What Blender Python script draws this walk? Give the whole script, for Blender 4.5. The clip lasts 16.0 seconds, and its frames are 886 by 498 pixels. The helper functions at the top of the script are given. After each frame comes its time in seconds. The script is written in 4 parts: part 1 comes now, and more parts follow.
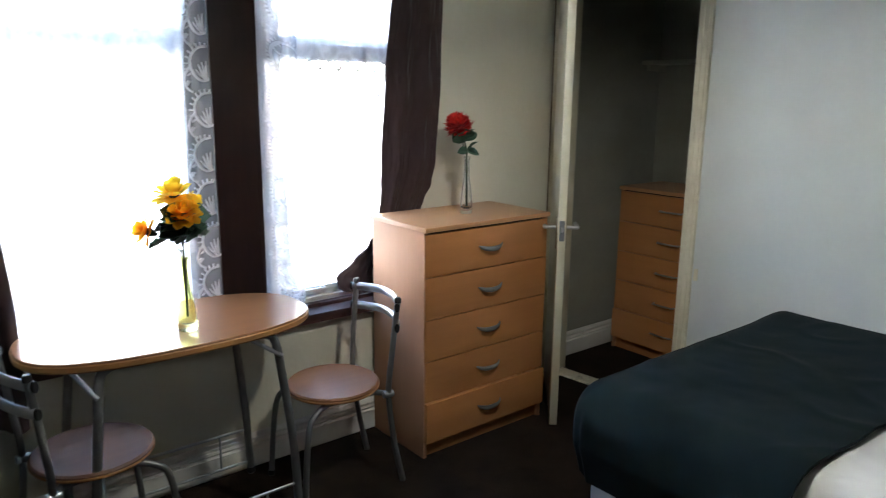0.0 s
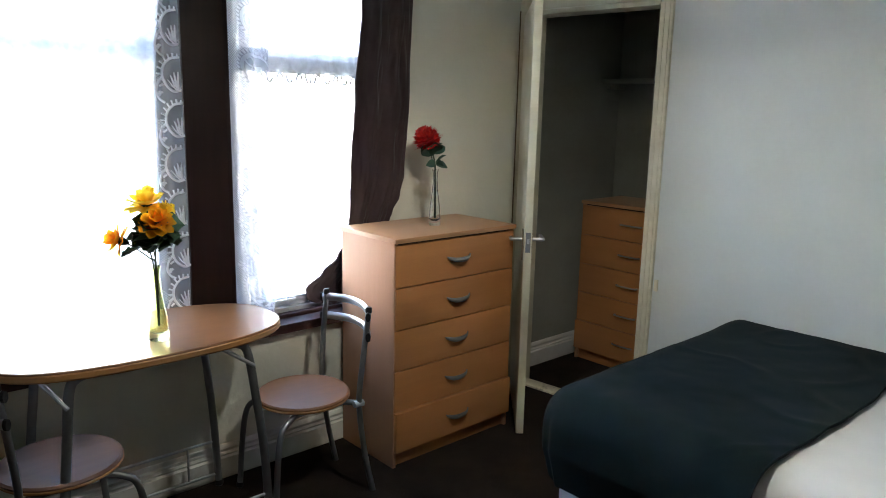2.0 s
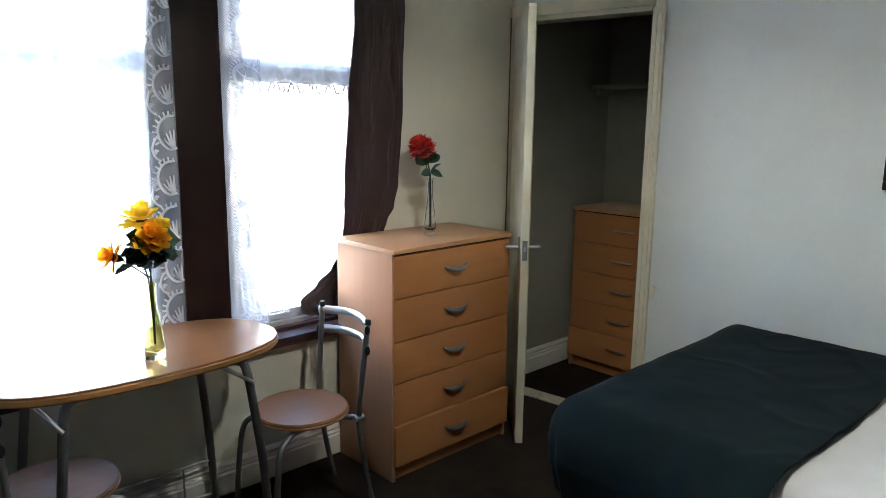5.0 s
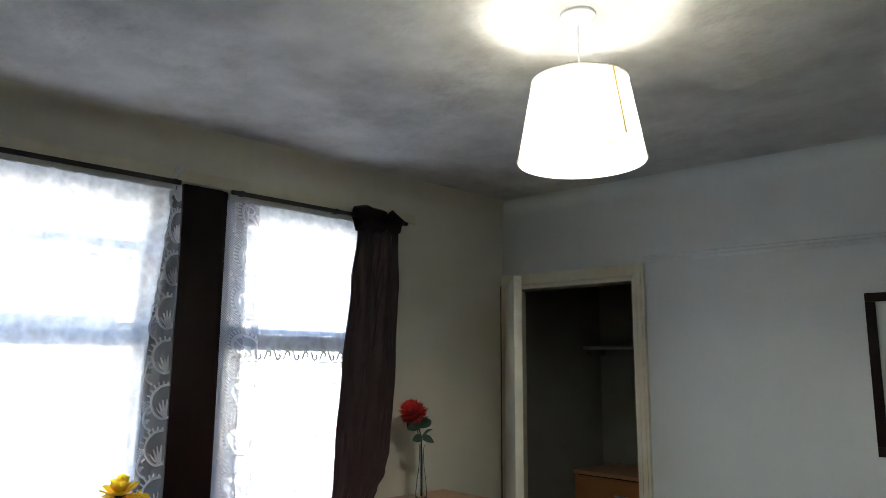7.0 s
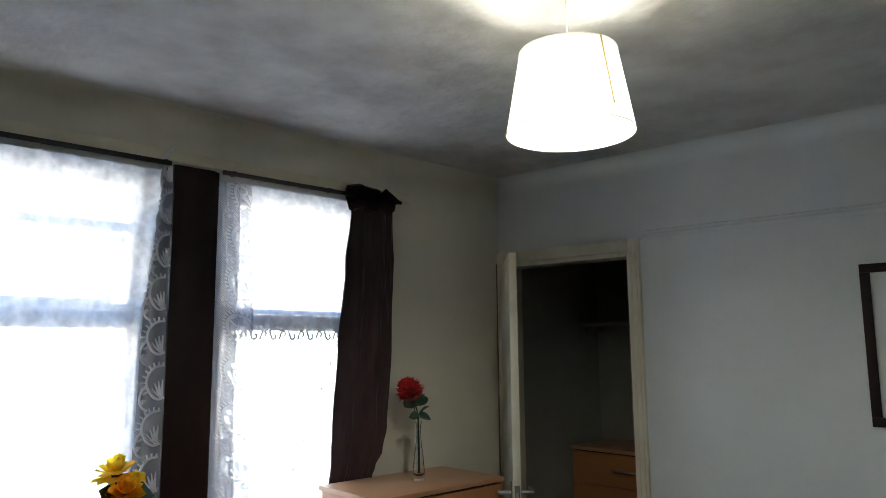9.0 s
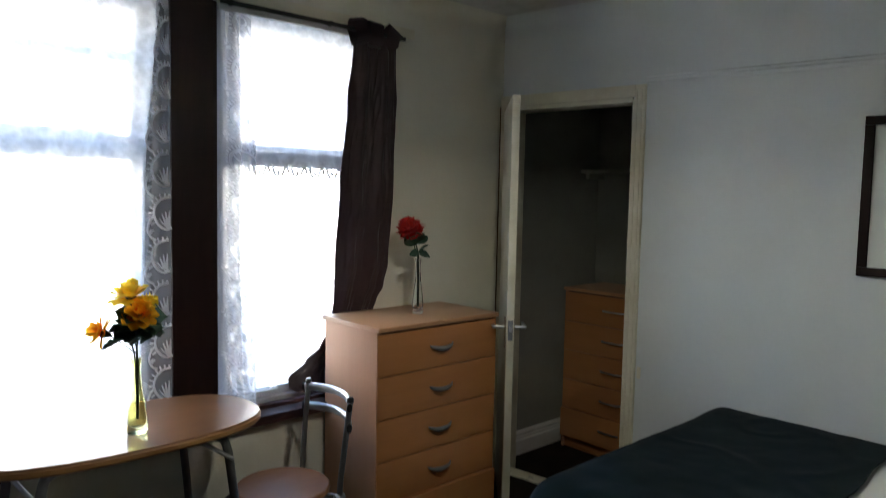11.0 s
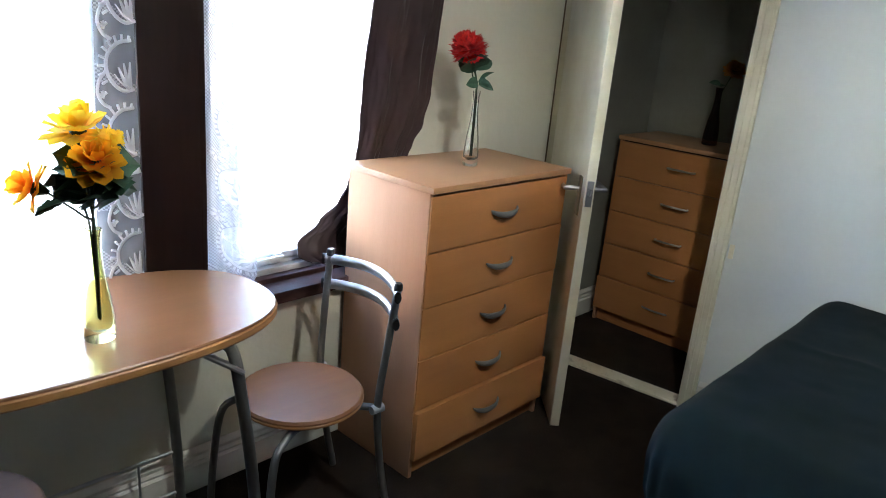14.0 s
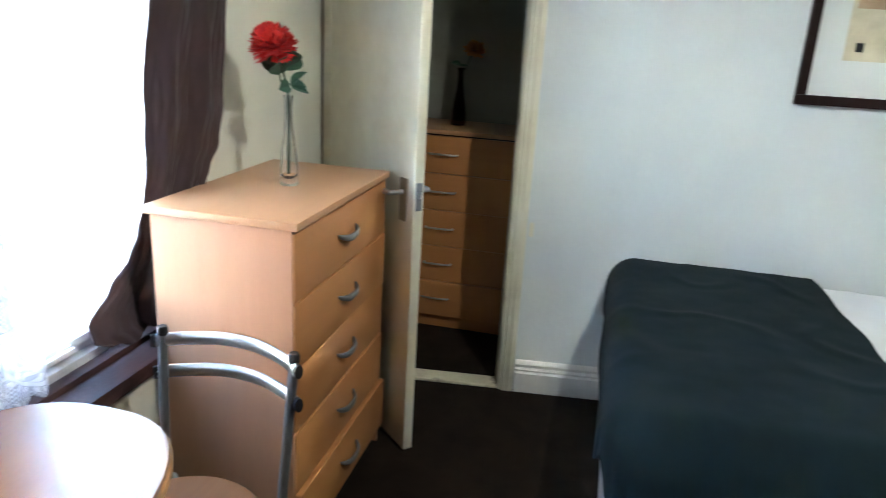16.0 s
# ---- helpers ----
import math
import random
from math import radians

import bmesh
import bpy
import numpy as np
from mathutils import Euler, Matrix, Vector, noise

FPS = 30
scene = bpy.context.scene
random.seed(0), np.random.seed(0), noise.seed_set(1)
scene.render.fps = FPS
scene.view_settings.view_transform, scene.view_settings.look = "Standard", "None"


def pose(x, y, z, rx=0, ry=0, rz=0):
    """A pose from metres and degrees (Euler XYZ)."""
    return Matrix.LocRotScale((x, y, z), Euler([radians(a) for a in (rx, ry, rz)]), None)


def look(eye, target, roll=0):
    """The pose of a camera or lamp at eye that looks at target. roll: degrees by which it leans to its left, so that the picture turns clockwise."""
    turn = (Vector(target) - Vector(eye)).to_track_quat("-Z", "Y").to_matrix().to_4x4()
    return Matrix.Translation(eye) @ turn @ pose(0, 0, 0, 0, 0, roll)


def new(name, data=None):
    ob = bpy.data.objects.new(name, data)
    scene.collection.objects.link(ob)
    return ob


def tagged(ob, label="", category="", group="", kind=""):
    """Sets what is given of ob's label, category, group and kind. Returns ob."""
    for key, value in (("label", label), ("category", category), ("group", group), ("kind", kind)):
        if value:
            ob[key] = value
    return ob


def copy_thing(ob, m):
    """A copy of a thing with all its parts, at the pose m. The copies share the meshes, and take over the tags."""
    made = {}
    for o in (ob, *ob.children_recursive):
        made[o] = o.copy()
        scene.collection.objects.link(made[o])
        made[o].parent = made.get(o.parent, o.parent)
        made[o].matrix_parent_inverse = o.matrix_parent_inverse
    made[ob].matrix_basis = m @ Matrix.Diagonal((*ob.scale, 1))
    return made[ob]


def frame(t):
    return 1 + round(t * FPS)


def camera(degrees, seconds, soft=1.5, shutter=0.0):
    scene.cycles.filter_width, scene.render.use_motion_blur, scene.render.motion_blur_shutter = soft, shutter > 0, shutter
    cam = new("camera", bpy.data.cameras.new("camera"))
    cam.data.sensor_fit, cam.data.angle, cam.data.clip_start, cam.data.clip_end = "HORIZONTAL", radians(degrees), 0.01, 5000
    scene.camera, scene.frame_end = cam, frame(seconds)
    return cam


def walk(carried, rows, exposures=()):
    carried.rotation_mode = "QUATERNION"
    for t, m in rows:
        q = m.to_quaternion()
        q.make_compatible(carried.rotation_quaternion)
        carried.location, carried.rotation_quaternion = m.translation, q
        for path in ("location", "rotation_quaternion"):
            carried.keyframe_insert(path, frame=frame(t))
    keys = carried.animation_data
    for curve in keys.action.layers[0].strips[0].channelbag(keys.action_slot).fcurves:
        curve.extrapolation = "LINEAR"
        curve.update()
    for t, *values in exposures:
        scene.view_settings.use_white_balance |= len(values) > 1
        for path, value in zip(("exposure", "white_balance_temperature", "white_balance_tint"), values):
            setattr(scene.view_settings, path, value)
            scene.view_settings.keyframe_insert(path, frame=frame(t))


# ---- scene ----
cam = camera(64.1, 16.0, 0.7, 0.4)
PATH = [
    (0, (0.86, 0.063, 1.499), (2.078, 1.59, 1.069), 0.6),
    (0.5, (0.885, -0.012, 1.479), (1.979, 1.6, 1.028), 0.2),
    (1, (0.846, 0.019, 1.479), (2.095, 1.512, 1.021), 0.9),
    (1.5, (0.801, 0.045, 1.479), (2.079, 1.546, 1.139), 1.0),
    (2, (0.794, 0.051, 1.485), (2.107, 1.511, 1.103), 1.3),
    (2.5, (0.782, 0.062, 1.488), (2.111, 1.505, 1.1), 1.5),
    (3, (0.771, 0.074, 1.497), (2.109, 1.511, 1.118), 1.0),
    (5.5, (0.769, 0.127, 1.495), (2.13, 1.55, 1.141), 0.7),
    (6, (0.786, 0.086, 1.555), (2.155, 1.539, 1.426), 0.6),
    (6.5, (0.767, 0.083, 1.554), (2.148, 1.528, 1.645), 0.5),
    (7, (0.771, 0.039, 1.56), (2.115, 1.483, 1.89), 0.4),
    (7.5, (0.765, 0.043, 1.543), (2.103, 1.499, 1.847), 0.1),
    (8, (0.779, 0.024, 1.546), (2.113, 1.483, 1.849), 0.0),
    (10.5, (0.802, 0.033, 1.528), (2.165, 1.497, 1.56), 0.1),
    (11, (0.788, 0.003, 1.519), (2.14, 1.468, 1.368), 1.2),
    (11.5, (0.788, 0.109, 1.499), (2.186, 1.495, 1.145), 1.9),
    (12, (0.813, 0.188, 1.464), (2.217, 1.529, 0.984), 1.6),
    (12.5, (0.93, 0.212, 1.453), (2.14, 1.727, 0.962), 2.2),
    (13, (0.945, 0.411, 1.44), (2.244, 1.836, 0.91), 3.1),
    (13.5, (0.951, 0.638, 1.443), (2.338, 1.96, 0.868), 3.2),
    (14, (1.058, 0.843, 1.437), (2.462, 2.131, 0.83), 5.1),
    (14.5, (1.065, 1.022, 1.442), (2.62, 2.146, 0.878), 4.8),
    (15, (0.977, 1.214, 1.43), (2.704, 2.021, 0.825), 1.0),
    (15.5, (1.043, 1.429, 1.419), (2.818, 2.139, 0.83), 2.1),
    (16, (1.043, 1.542, 1.432), (2.906, 1.959, 0.836), 3.3),
]
walk(cam, [(t, look(eye, target, roll)) for t, eye, target, roll in PATH], exposures=((0, 4.72, 6250, 6), (3, 4.72, 6250, 5), (5.5, 4.68, 6250, 5), (6.4, 4.2, 6300, 5), (7, 3.65, 6350, 6), (10.3, 3.55, 6350, 6), (11.5, 4.22, 6300, 6), (12.2, 4.62, 6250, 7), (13.0, 4.95, 6250, 7), (14.5, 5.15, 6000, 3), (15.2, 5.5, 5950, 2), (16, 5.48, 5950, 2)))


# ---- light ----
world = bpy.data.worlds.new("world")
scene.world = world
world.use_nodes = True
wn = world.node_tree
sky = wn.nodes.new("ShaderNodeTexSky")
sky.sky_type, sky.sun_disc = "NISHITA", False
sky.sun_elevation, sky.sun_rotation = radians(42), radians(180)
sky.dust_density, sky.air_density = 3.0, 1.0
wn.links.new(sky.outputs[0], wn.nodes["Background"].inputs[0])
wn.nodes["Background"].inputs[1].default_value = 0.125
sun = new("sun", bpy.data.lights.new("sun", "SUN"))
sun.data.energy, sun.data.angle, sun.data.color = 1.2, radians(12), (1.0, 0.96, 0.9)
sun.matrix_world = look((2, -20, 22), (2, 10, 0))


# ---- materials ----
def mat(name, color, rough=0.6, metal=0.0, spec=0.5):
    m = bpy.data.materials.new(name)
    m.use_nodes = True
    b = m.node_tree.nodes["Principled BSDF"]
    b.inputs["Base Color"].default_value = (*color, 1)
    b.inputs["Roughness"].default_value = rough
    b.inputs["Metallic"].default_value = metal
    b.inputs["Specular IOR Level"].default_value = spec
    return m


def node(m, kind, **values):
    n = m.node_tree.nodes.new(kind)
    for k, v in values.items():
        n.inputs[k].default_value = v
    return n


def wire(m, a, b):
    m.node_tree.links.new(a, b)


def coords(m, scale=(1, 1, 1), generated=False):
    tc = node(m, "ShaderNodeTexCoord")
    mp = node(m, "ShaderNodeMapping")
    mp.inputs["Scale"].default_value = scale
    wire(m, tc.outputs["Generated" if generated else "Object"], mp.inputs["Vector"])
    return mp.outputs["Vector"]


def vary(m, light, dark, scale, stretch=(1, 1, 1), fine=0.0, fine_scale=200.0, bump=0.0, bump_scale=150.0, lo=0.35, hi=0.65, rough=None, depth=0.004):
    """Two scales of colour variation and a fine relief."""
    b = m.node_tree.nodes["Principled BSDF"]
    v = coords(m, stretch)
    n1 = node(m, "ShaderNodeTexNoise", Scale=scale, Detail=5.0, Roughness=0.6)
    wire(m, v, n1.inputs["Vector"])
    r = node(m, "ShaderNodeValToRGB")
    r.color_ramp.elements[0].position, r.color_ramp.elements[1].position = lo, hi
    r.color_ramp.elements[0].color, r.color_ramp.elements[1].color = (*dark, 1), (*light, 1)
    wire(m, n1.outputs["Fac"], r.inputs["Fac"])
    out = r.outputs["Color"]
    if fine:
        n2 = node(m, "ShaderNodeTexNoise", Scale=fine_scale, Detail=3.0)
        wire(m, v, n2.inputs["Vector"])
        mx = m.node_tree.nodes.new("ShaderNodeMix")
        mx.data_type, mx.blend_type = "RGBA", "OVERLAY"
        mx.inputs["Factor"].default_value = fine
        wire(m, out, mx.inputs["A"])
        out = mx.outputs["Result"]
        bw = node(m, "ShaderNodeRGBToBW")
        wire(m, n2.outputs["Color"], bw.inputs[0])
        wire(m, bw.outputs[0], mx.inputs["B"])
    wire(m, out, b.inputs["Base Color"])
    if bump:
        n3 = node(m, "ShaderNodeTexNoise", Scale=bump_scale, Detail=4.0)
        wire(m, coords(m), n3.inputs["Vector"])
        bp = node(m, "ShaderNodeBump", Strength=bump, Distance=depth)
        wire(m, n3.outputs["Fac"], bp.inputs["Height"])
        wire(m, bp.outputs["Normal"], b.inputs["Normal"])
    if rough:
        mr = node(m, "ShaderNodeMapRange")
        mr.inputs["To Min"].default_value, mr.inputs["To Max"].default_value = rough
        wire(m, n1.outputs["Fac"], mr.inputs["Value"])
        wire(m, mr.outputs["Result"], b.inputs["Roughness"])
    return m


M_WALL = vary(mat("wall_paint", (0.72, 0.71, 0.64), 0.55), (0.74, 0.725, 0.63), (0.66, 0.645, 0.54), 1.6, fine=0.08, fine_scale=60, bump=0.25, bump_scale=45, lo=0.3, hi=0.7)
M_WALL_E = vary(mat("cool_white_paint", (0.69, 0.72, 0.71), 0.55), (0.705, 0.738, 0.728), (0.645, 0.672, 0.655), 1.6, fine=0.08, fine_scale=60, bump=0.25, bump_scale=45, lo=0.3, hi=0.7)
M_CEIL = vary(mat("ceiling_paint", (0.6, 0.59, 0.56), 0.8), (0.68, 0.67, 0.64), (0.46, 0.45, 0.43), 2.6, fine=0.45, fine_scale=7, bump=1.0, bump_scale=11, lo=0.3, hi=0.68, depth=0.012)
# unseen west and south walls: colour picked dark to weaken bounced light
M_WALL_UNSEEN = vary(mat("low_bounce_paint", (0.5, 0.48, 0.43), 0.6), (0.34, 0.32, 0.28), (0.28, 0.265, 0.23), 1.6, fine=0.08, fine_scale=60, bump=0.25, bump_scale=45)
# store walls: drab paint darkened beyond its own colour for the dim room
M_STORE_DIM = vary(mat("store_paint_dimmed", (0.42, 0.42, 0.37), 0.7), (0.32, 0.32, 0.275), (0.26, 0.26, 0.215), 1.8, fine=0.08, fine_scale=50, bump=0.25, bump_scale=40)
M_TRIM = vary(mat("gloss_paint", (0.74, 0.71, 0.6), 0.3), (0.78, 0.745, 0.60), (0.66, 0.61, 0.46), 4, fine=0.08, fine_scale=70, bump=0.08, bump_scale=60)
M_SKIRT = vary(mat("skirting_paint", (0.75, 0.74, 0.7), 0.35), (0.78, 0.77, 0.73), (0.66, 0.64, 0.58), 5, bump=0.08)
# shelf paint: cream taken down to grey, store dimness put into it
M_SHELF_DIM = vary(mat("shelf_paint_dimmed", (0.4, 0.39, 0.33), 0.6), (0.42, 0.41, 0.35), (0.33, 0.32, 0.27), 4, fine=0.1, fine_scale=60, bump=0.1)
M_WORN = vary(mat("worn_cream_paint", (0.6, 0.56, 0.44), 0.55), (0.70, 0.66, 0.52), (0.22, 0.18, 0.13), 11, (1, 1, 1), fine=0.3, fine_scale=60, bump=0.3, bump_scale=60, lo=0.32, hi=0.46)
M_UPVC = mat("white_plastic", (0.82, 0.83, 0.84), 0.25)
M_DARKWOOD = vary(mat("dark_stained_wood", (0.02, 0.009, 0.008), 0.5, spec=0.2), (0.0195, 0.0072, 0.0066), (0.0140, 0.0054, 0.0050), 5, (6, 6, 0.6), fine=0.15, bump=0.08, bump_scale=80)
M_SILL = vary(mat("worn_sill_paint", (0.07, 0.03, 0.026), 0.55, spec=0.3), (0.075, 0.032, 0.028), (0.04, 0.017, 0.015), 5, (1, 4, 4), fine=0.3, fine_scale=60, bump=0.2, bump_scale=70, rough=(0.45, 0.7))
M_LEDGE = vary(mat("grimy_white_paint", (0.6, 0.59, 0.58), 0.5), (0.66, 0.66, 0.66), (0.42, 0.40, 0.39), 8, (0.6, 4, 4), fine=0.2, fine_scale=60, bump=0.15)
M_CARPET = vary(mat("carpet", (0.035, 0.024, 0.017), 0.95, spec=0.1), (0.024, 0.016, 0.0112), (0.013, 0.0086, 0.0062), 5, fine=0.6, fine_scale=350, bump=0.9, bump_scale=420)
# beech copies: sides pinker and top paler than fronts, window light put in
M_BEECH_DAYLIT = vary(mat("beech_laminate_daylit", (0.48, 0.24, 0.12), 0.5, 0.0, 0.25), (0.50, 0.264, 0.150), (0.48, 0.250, 0.140), 3.4, (9, 9, 0.4), fine=0.12, fine_scale=120, rough=(0.50, 0.60))
M_BEECH_T = vary(mat("beech_laminate_top_lit", (0.5, 0.25, 0.105), 0.35), (0.53, 0.284, 0.142), (0.495, 0.26, 0.128), 2.6, (0.45, 7, 7), fine=0.10, fine_scale=120, rough=(0.30, 0.40))
M_BEECH_H = vary(mat("beech_laminate_flat", (0.47, 0.235, 0.105), 0.4), (0.505, 0.217, 0.073), (0.465, 0.197, 0.065), 2.6, (0.45, 7, 7), fine=0.10, fine_scale=120, rough=(0.36, 0.46))
M_TABLE = vary(mat("table_laminate", (0.36, 0.17, 0.075), 0.3), (0.300, 0.140, 0.062), (0.275, 0.126, 0.055), 2.4, (0.6, 6, 6), fine=0.10, fine_scale=80, rough=(0.10, 0.17))
M_TABLE.node_tree.nodes["Principled BSDF"].inputs["Coat Weight"].default_value = 0.7
M_TABLE.node_tree.nodes["Principled BSDF"].inputs["Coat Roughness"].default_value = 0.3
M_EDGE = mat("edge_band", (0.42, 0.21, 0.07), 0.4)
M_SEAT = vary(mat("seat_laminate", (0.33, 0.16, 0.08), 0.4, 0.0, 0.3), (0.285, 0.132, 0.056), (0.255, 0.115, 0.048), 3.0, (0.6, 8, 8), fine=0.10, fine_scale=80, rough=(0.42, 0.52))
# seat laminate darkened and greyed for the left chair, table shade put in
M_SEAT_SHADED = vary(mat("shaded_seat_laminate", (0.2, 0.11, 0.075), 0.45, 0.0, 0.3), (0.185, 0.100, 0.066), (0.155, 0.082, 0.054), 3.0, (0.6, 8, 8), fine=0.10, fine_scale=80, rough=(0.42, 0.52))
M_STEEL = vary(mat("silver_tube", (0.27, 0.28, 0.28), 0.36, 0.8), (0.29, 0.297, 0.30), (0.23, 0.237, 0.24), 4, rough=(0.34, 0.44))
M_CHROME = vary(mat("brushed_chrome", (0.6, 0.62, 0.65), 0.34, 1.0), (0.63, 0.655, 0.69), (0.56, 0.58, 0.61), 20, rough=(0.30, 0.40))
M_BLACK = mat("black_plastic", (0.012, 0.012, 0.013), 0.45)
M_PEWTER = mat("pewter_handle", (0.23, 0.24, 0.255), 0.36, 0.35)
M_BRASS = mat("dull_brass", (0.34, 0.29, 0.20), 0.38, 0.9)
M_JOINT_SHADE = mat("joint_shade", (0.15, 0.11, 0.07), 0.8)
M_GAP = mat("dark_gap", (0.03, 0.018, 0.01), 0.9)


def cloth(name, color, dark, scale=8.0, thread=900.0, rough=0.9, sheen=0.3, bump=0.14):
    m = vary(mat(name, color, rough, spec=0.15), color, dark, scale, fine=0.2, fine_scale=thread, bump=bump, bump_scale=thread * 0.7)
    m.node_tree.nodes["Principled BSDF"].inputs["Sheen Weight"].default_value = sheen
    return m


M_THROW = cloth("dark_teal_throw", (0.0054, 0.0132, 0.0156), (0.0038, 0.0092, 0.0109), 5, 500, sheen=0.03)
M_SHEET = cloth("white_bedding", (0.88, 0.88, 0.88), (0.81, 0.82, 0.83), 3, 700)
M_DIVAN = cloth("divan_fabric", (0.62, 0.60, 0.62), (0.52, 0.50, 0.53), 5, 600)
M_CURTAIN = cloth("brown_curtain", (0.058, 0.034, 0.036), (0.042, 0.024, 0.026), 3, 700, rough=0.42, sheen=0.15, bump=0.05)
M_CURTAIN.node_tree.nodes["Principled BSDF"].inputs["Specular IOR Level"].default_value = 0.25


def glass_mat(name, color, rough=0.0, ior=1.45):
    m = mat(name, color, rough)
    b = m.node_tree.nodes["Principled BSDF"]
    b.inputs["Transmission Weight"].default_value = 1.0
    b.inputs["IOR"].default_value = ior
    return m


M_GLASS = glass_mat("window_glass", (0.97, 0.98, 0.98), 0.0, 1.02)


# ---- mesh tools ----
def part(name, bm, material, parent=None, label="", smooth=True):
    bmesh.ops.recalc_face_normals(bm, faces=bm.faces)
    me = bpy.data.meshes.new(name)
    bm.to_mesh(me)
    bm.free()
    if smooth:
        me.polygons.foreach_set("use_smooth", [True] * len(me.polygons))
        me.set_sharp_from_angle(angle=radians(35))
    if material:
        me.materials.append(material)
    ob = new(name, me)
    if parent:
        ob.parent = parent
    if label:
        ob["label"] = label
    return ob


def thing(name, m, label, category, group="", kind=""):
    ob = new(name)
    ob.empty_display_size = 0.1
    ob.matrix_world = m
    return tagged(ob, label, category, group, kind)


def box(bm, lo, hi, bevel=0.0, seg=2, m=None):
    r = bmesh.ops.create_cube(bm, size=1)
    vs = r["verts"]
    for v in vs:
        v.co = Vector([lo[i] + (v.co[i] + 0.5) * (hi[i] - lo[i]) for i in range(3)])
    if bevel:
        es = list({e for v in vs for e in v.link_edges})
        r2 = bmesh.ops.bevel(bm, geom=es, offset=bevel, segments=seg, affect="EDGES", profile=0.6)
        vs = list({v for f in r2["faces"] for v in f.verts} | {v for v in vs if v.is_valid})
    if m is not None:
        bmesh.ops.transform(bm, matrix=m, verts=vs)
    return bm


def cubes(*boxes, bevel=0.003):
    bm = bmesh.new()
    for lo, hi in boxes:
        box(bm, lo, hi, bevel)
    return bm


def smooth_path(points, n=6):
    """Catmull-Rom through the points."""
    p = [Vector(q) for q in points]
    p = [2 * p[0] - p[1]] + p + [2 * p[-1] - p[-2]]
    out = []
    for i in range(1, len(p) - 2):
        for k in range(n):
            t = k / n
            a, b, c, d = p[i - 1:i + 3]
            out.append(0.5 * ((2 * b) + (c - a) * t + (2 * a - 5 * b + 4 * c - d) * t * t + (3 * b - a - 3 * c + d) * t ** 3))
    return out + [p[-2]]


def tube(bm, points, radius, sides=12, n=6, flat=1.0, up=(0, 0, 1)):
    """A round or flattened bar along a smooth path. radius may be a function of 0..1."""
    pts = smooth_path(points, n) if n else [Vector(q) for q in points]
    rings = []
    ways = [(pts[min(i + 1, len(pts) - 1)] - pts[max(i - 1, 0)]).normalized() for i in range(len(pts))]
    side = next(v for v in (Vector(up), Vector((0, 1, 0.01)), Vector((1, 0.02, 0.01)), Vector((0.6, 0.5, 0.62))) if max(abs(d.dot(v.normalized())) for d in ways) < 0.93 or v.z == 0.62)
    for i, p in enumerate(pts):
        d = ways[i]
        a = d.cross(side).normalized()
        b = a.cross(d).normalized()
        r = radius(i / (len(pts) - 1)) if callable(radius) else radius
        rings.append([bm.verts.new(p + a * (r * math.cos(2 * math.pi * k / sides)) + b * (r * flat * math.sin(2 * math.pi * k / sides))) for k in range(sides)])
    for q, r in zip(rings, rings[1:]):
        for k in range(sides):
            bm.faces.new((q[k], q[(k + 1) % sides], r[(k + 1) % sides], r[k]))
    bm.faces.new(rings[0][::-1])
    bm.faces.new(rings[-1])
    return bm


def lathe(bm, profile, sides=24, center=(0, 0, 0), close=False):
    """profile: (radius, z) pairs turned round the z axis."""
    c = Vector(center)
    rings = [[bm.verts.new(c + Vector((r * math.cos(2 * math.pi * k / sides), r * math.sin(2 * math.pi * k / sides), z))) for k in range(sides)] for r, z in profile]
    pairs = list(zip(rings, rings[1:])) + ([(rings[-1], rings[0])] if close else [])
    for q, r in pairs:
        for k in range(sides):
            bm.faces.new((q[k], q[(k + 1) % sides], r[(k + 1) % sides], r[k]))
    if not close:
        bm.faces.new(rings[0][::-1])
        bm.faces.new(rings[-1])
    return bm


def outline_slab(bm, outline, z0, z1, round_=0.004):
    """A flat slab from an outline, with softened edges."""
    c = sum((Vector(p) for p in outline), Vector((0, 0))) / len(outline)
    steps = [(round_, z0), (0, z0 + round_), (0, z1 - round_), (round_, z1)]
    rings = []
    for inset, z in steps:
        ring = []
        for p in outline:
            d = Vector(p) - c
            q = c + d * (1 - inset / max(d.length, 1e-6))
            ring.append(bm.verts.new((q.x, q.y, z)))
        rings.append(ring)
    n = len(outline)
    for q, r in zip(rings, rings[1:]):
        for k in range(n):
            bm.faces.new((q[k], q[(k + 1) % n], r[(k + 1) % n], r[k]))
    bm.faces.new(rings[0][::-1])
    bm.faces.new(rings[-1])
    return bm


def sweep_profile(bm, profile, a, b, out):
    """A moulding from a to b: profile of (out, up) pairs, out being the way off the wall."""
    a, b, out = Vector(a), Vector(b), Vector(out).normalized()
    ra = [bm.verts.new(a + out * u + Vector((0, 0, v))) for u, v in profile]
    rb = [bm.verts.new(b + out * u + Vector((0, 0, v))) for u, v in profile]
    n = len(profile)
    for k in range(n):
        bm.faces.new((ra[k], ra[(k + 1) % n], rb[(k + 1) % n], rb[k]))
    bm.faces.new(ra[::-1])
    bm.faces.new(rb)
    return bm


# ---- the plan ----
WIN_Y = 2.62                     # inner face of the window wall
CEIL = 2.45
DOOR_A = Vector((3.72, 1.81))     # outer foot of the architrave on the door wall
ALONG = Vector((-0.122, 0.9925))  # along the door wall towards the corner
OUT = Vector((-0.9925, -0.122))   # off the door wall into the room
DOOR_M = Matrix(((ALONG.x, -OUT.x, 0, DOOR_A.x), (ALONG.y, -OUT.y, 0, DOOR_A.y), (0, 0, 1, 0), (0, 0, 0, 1)))
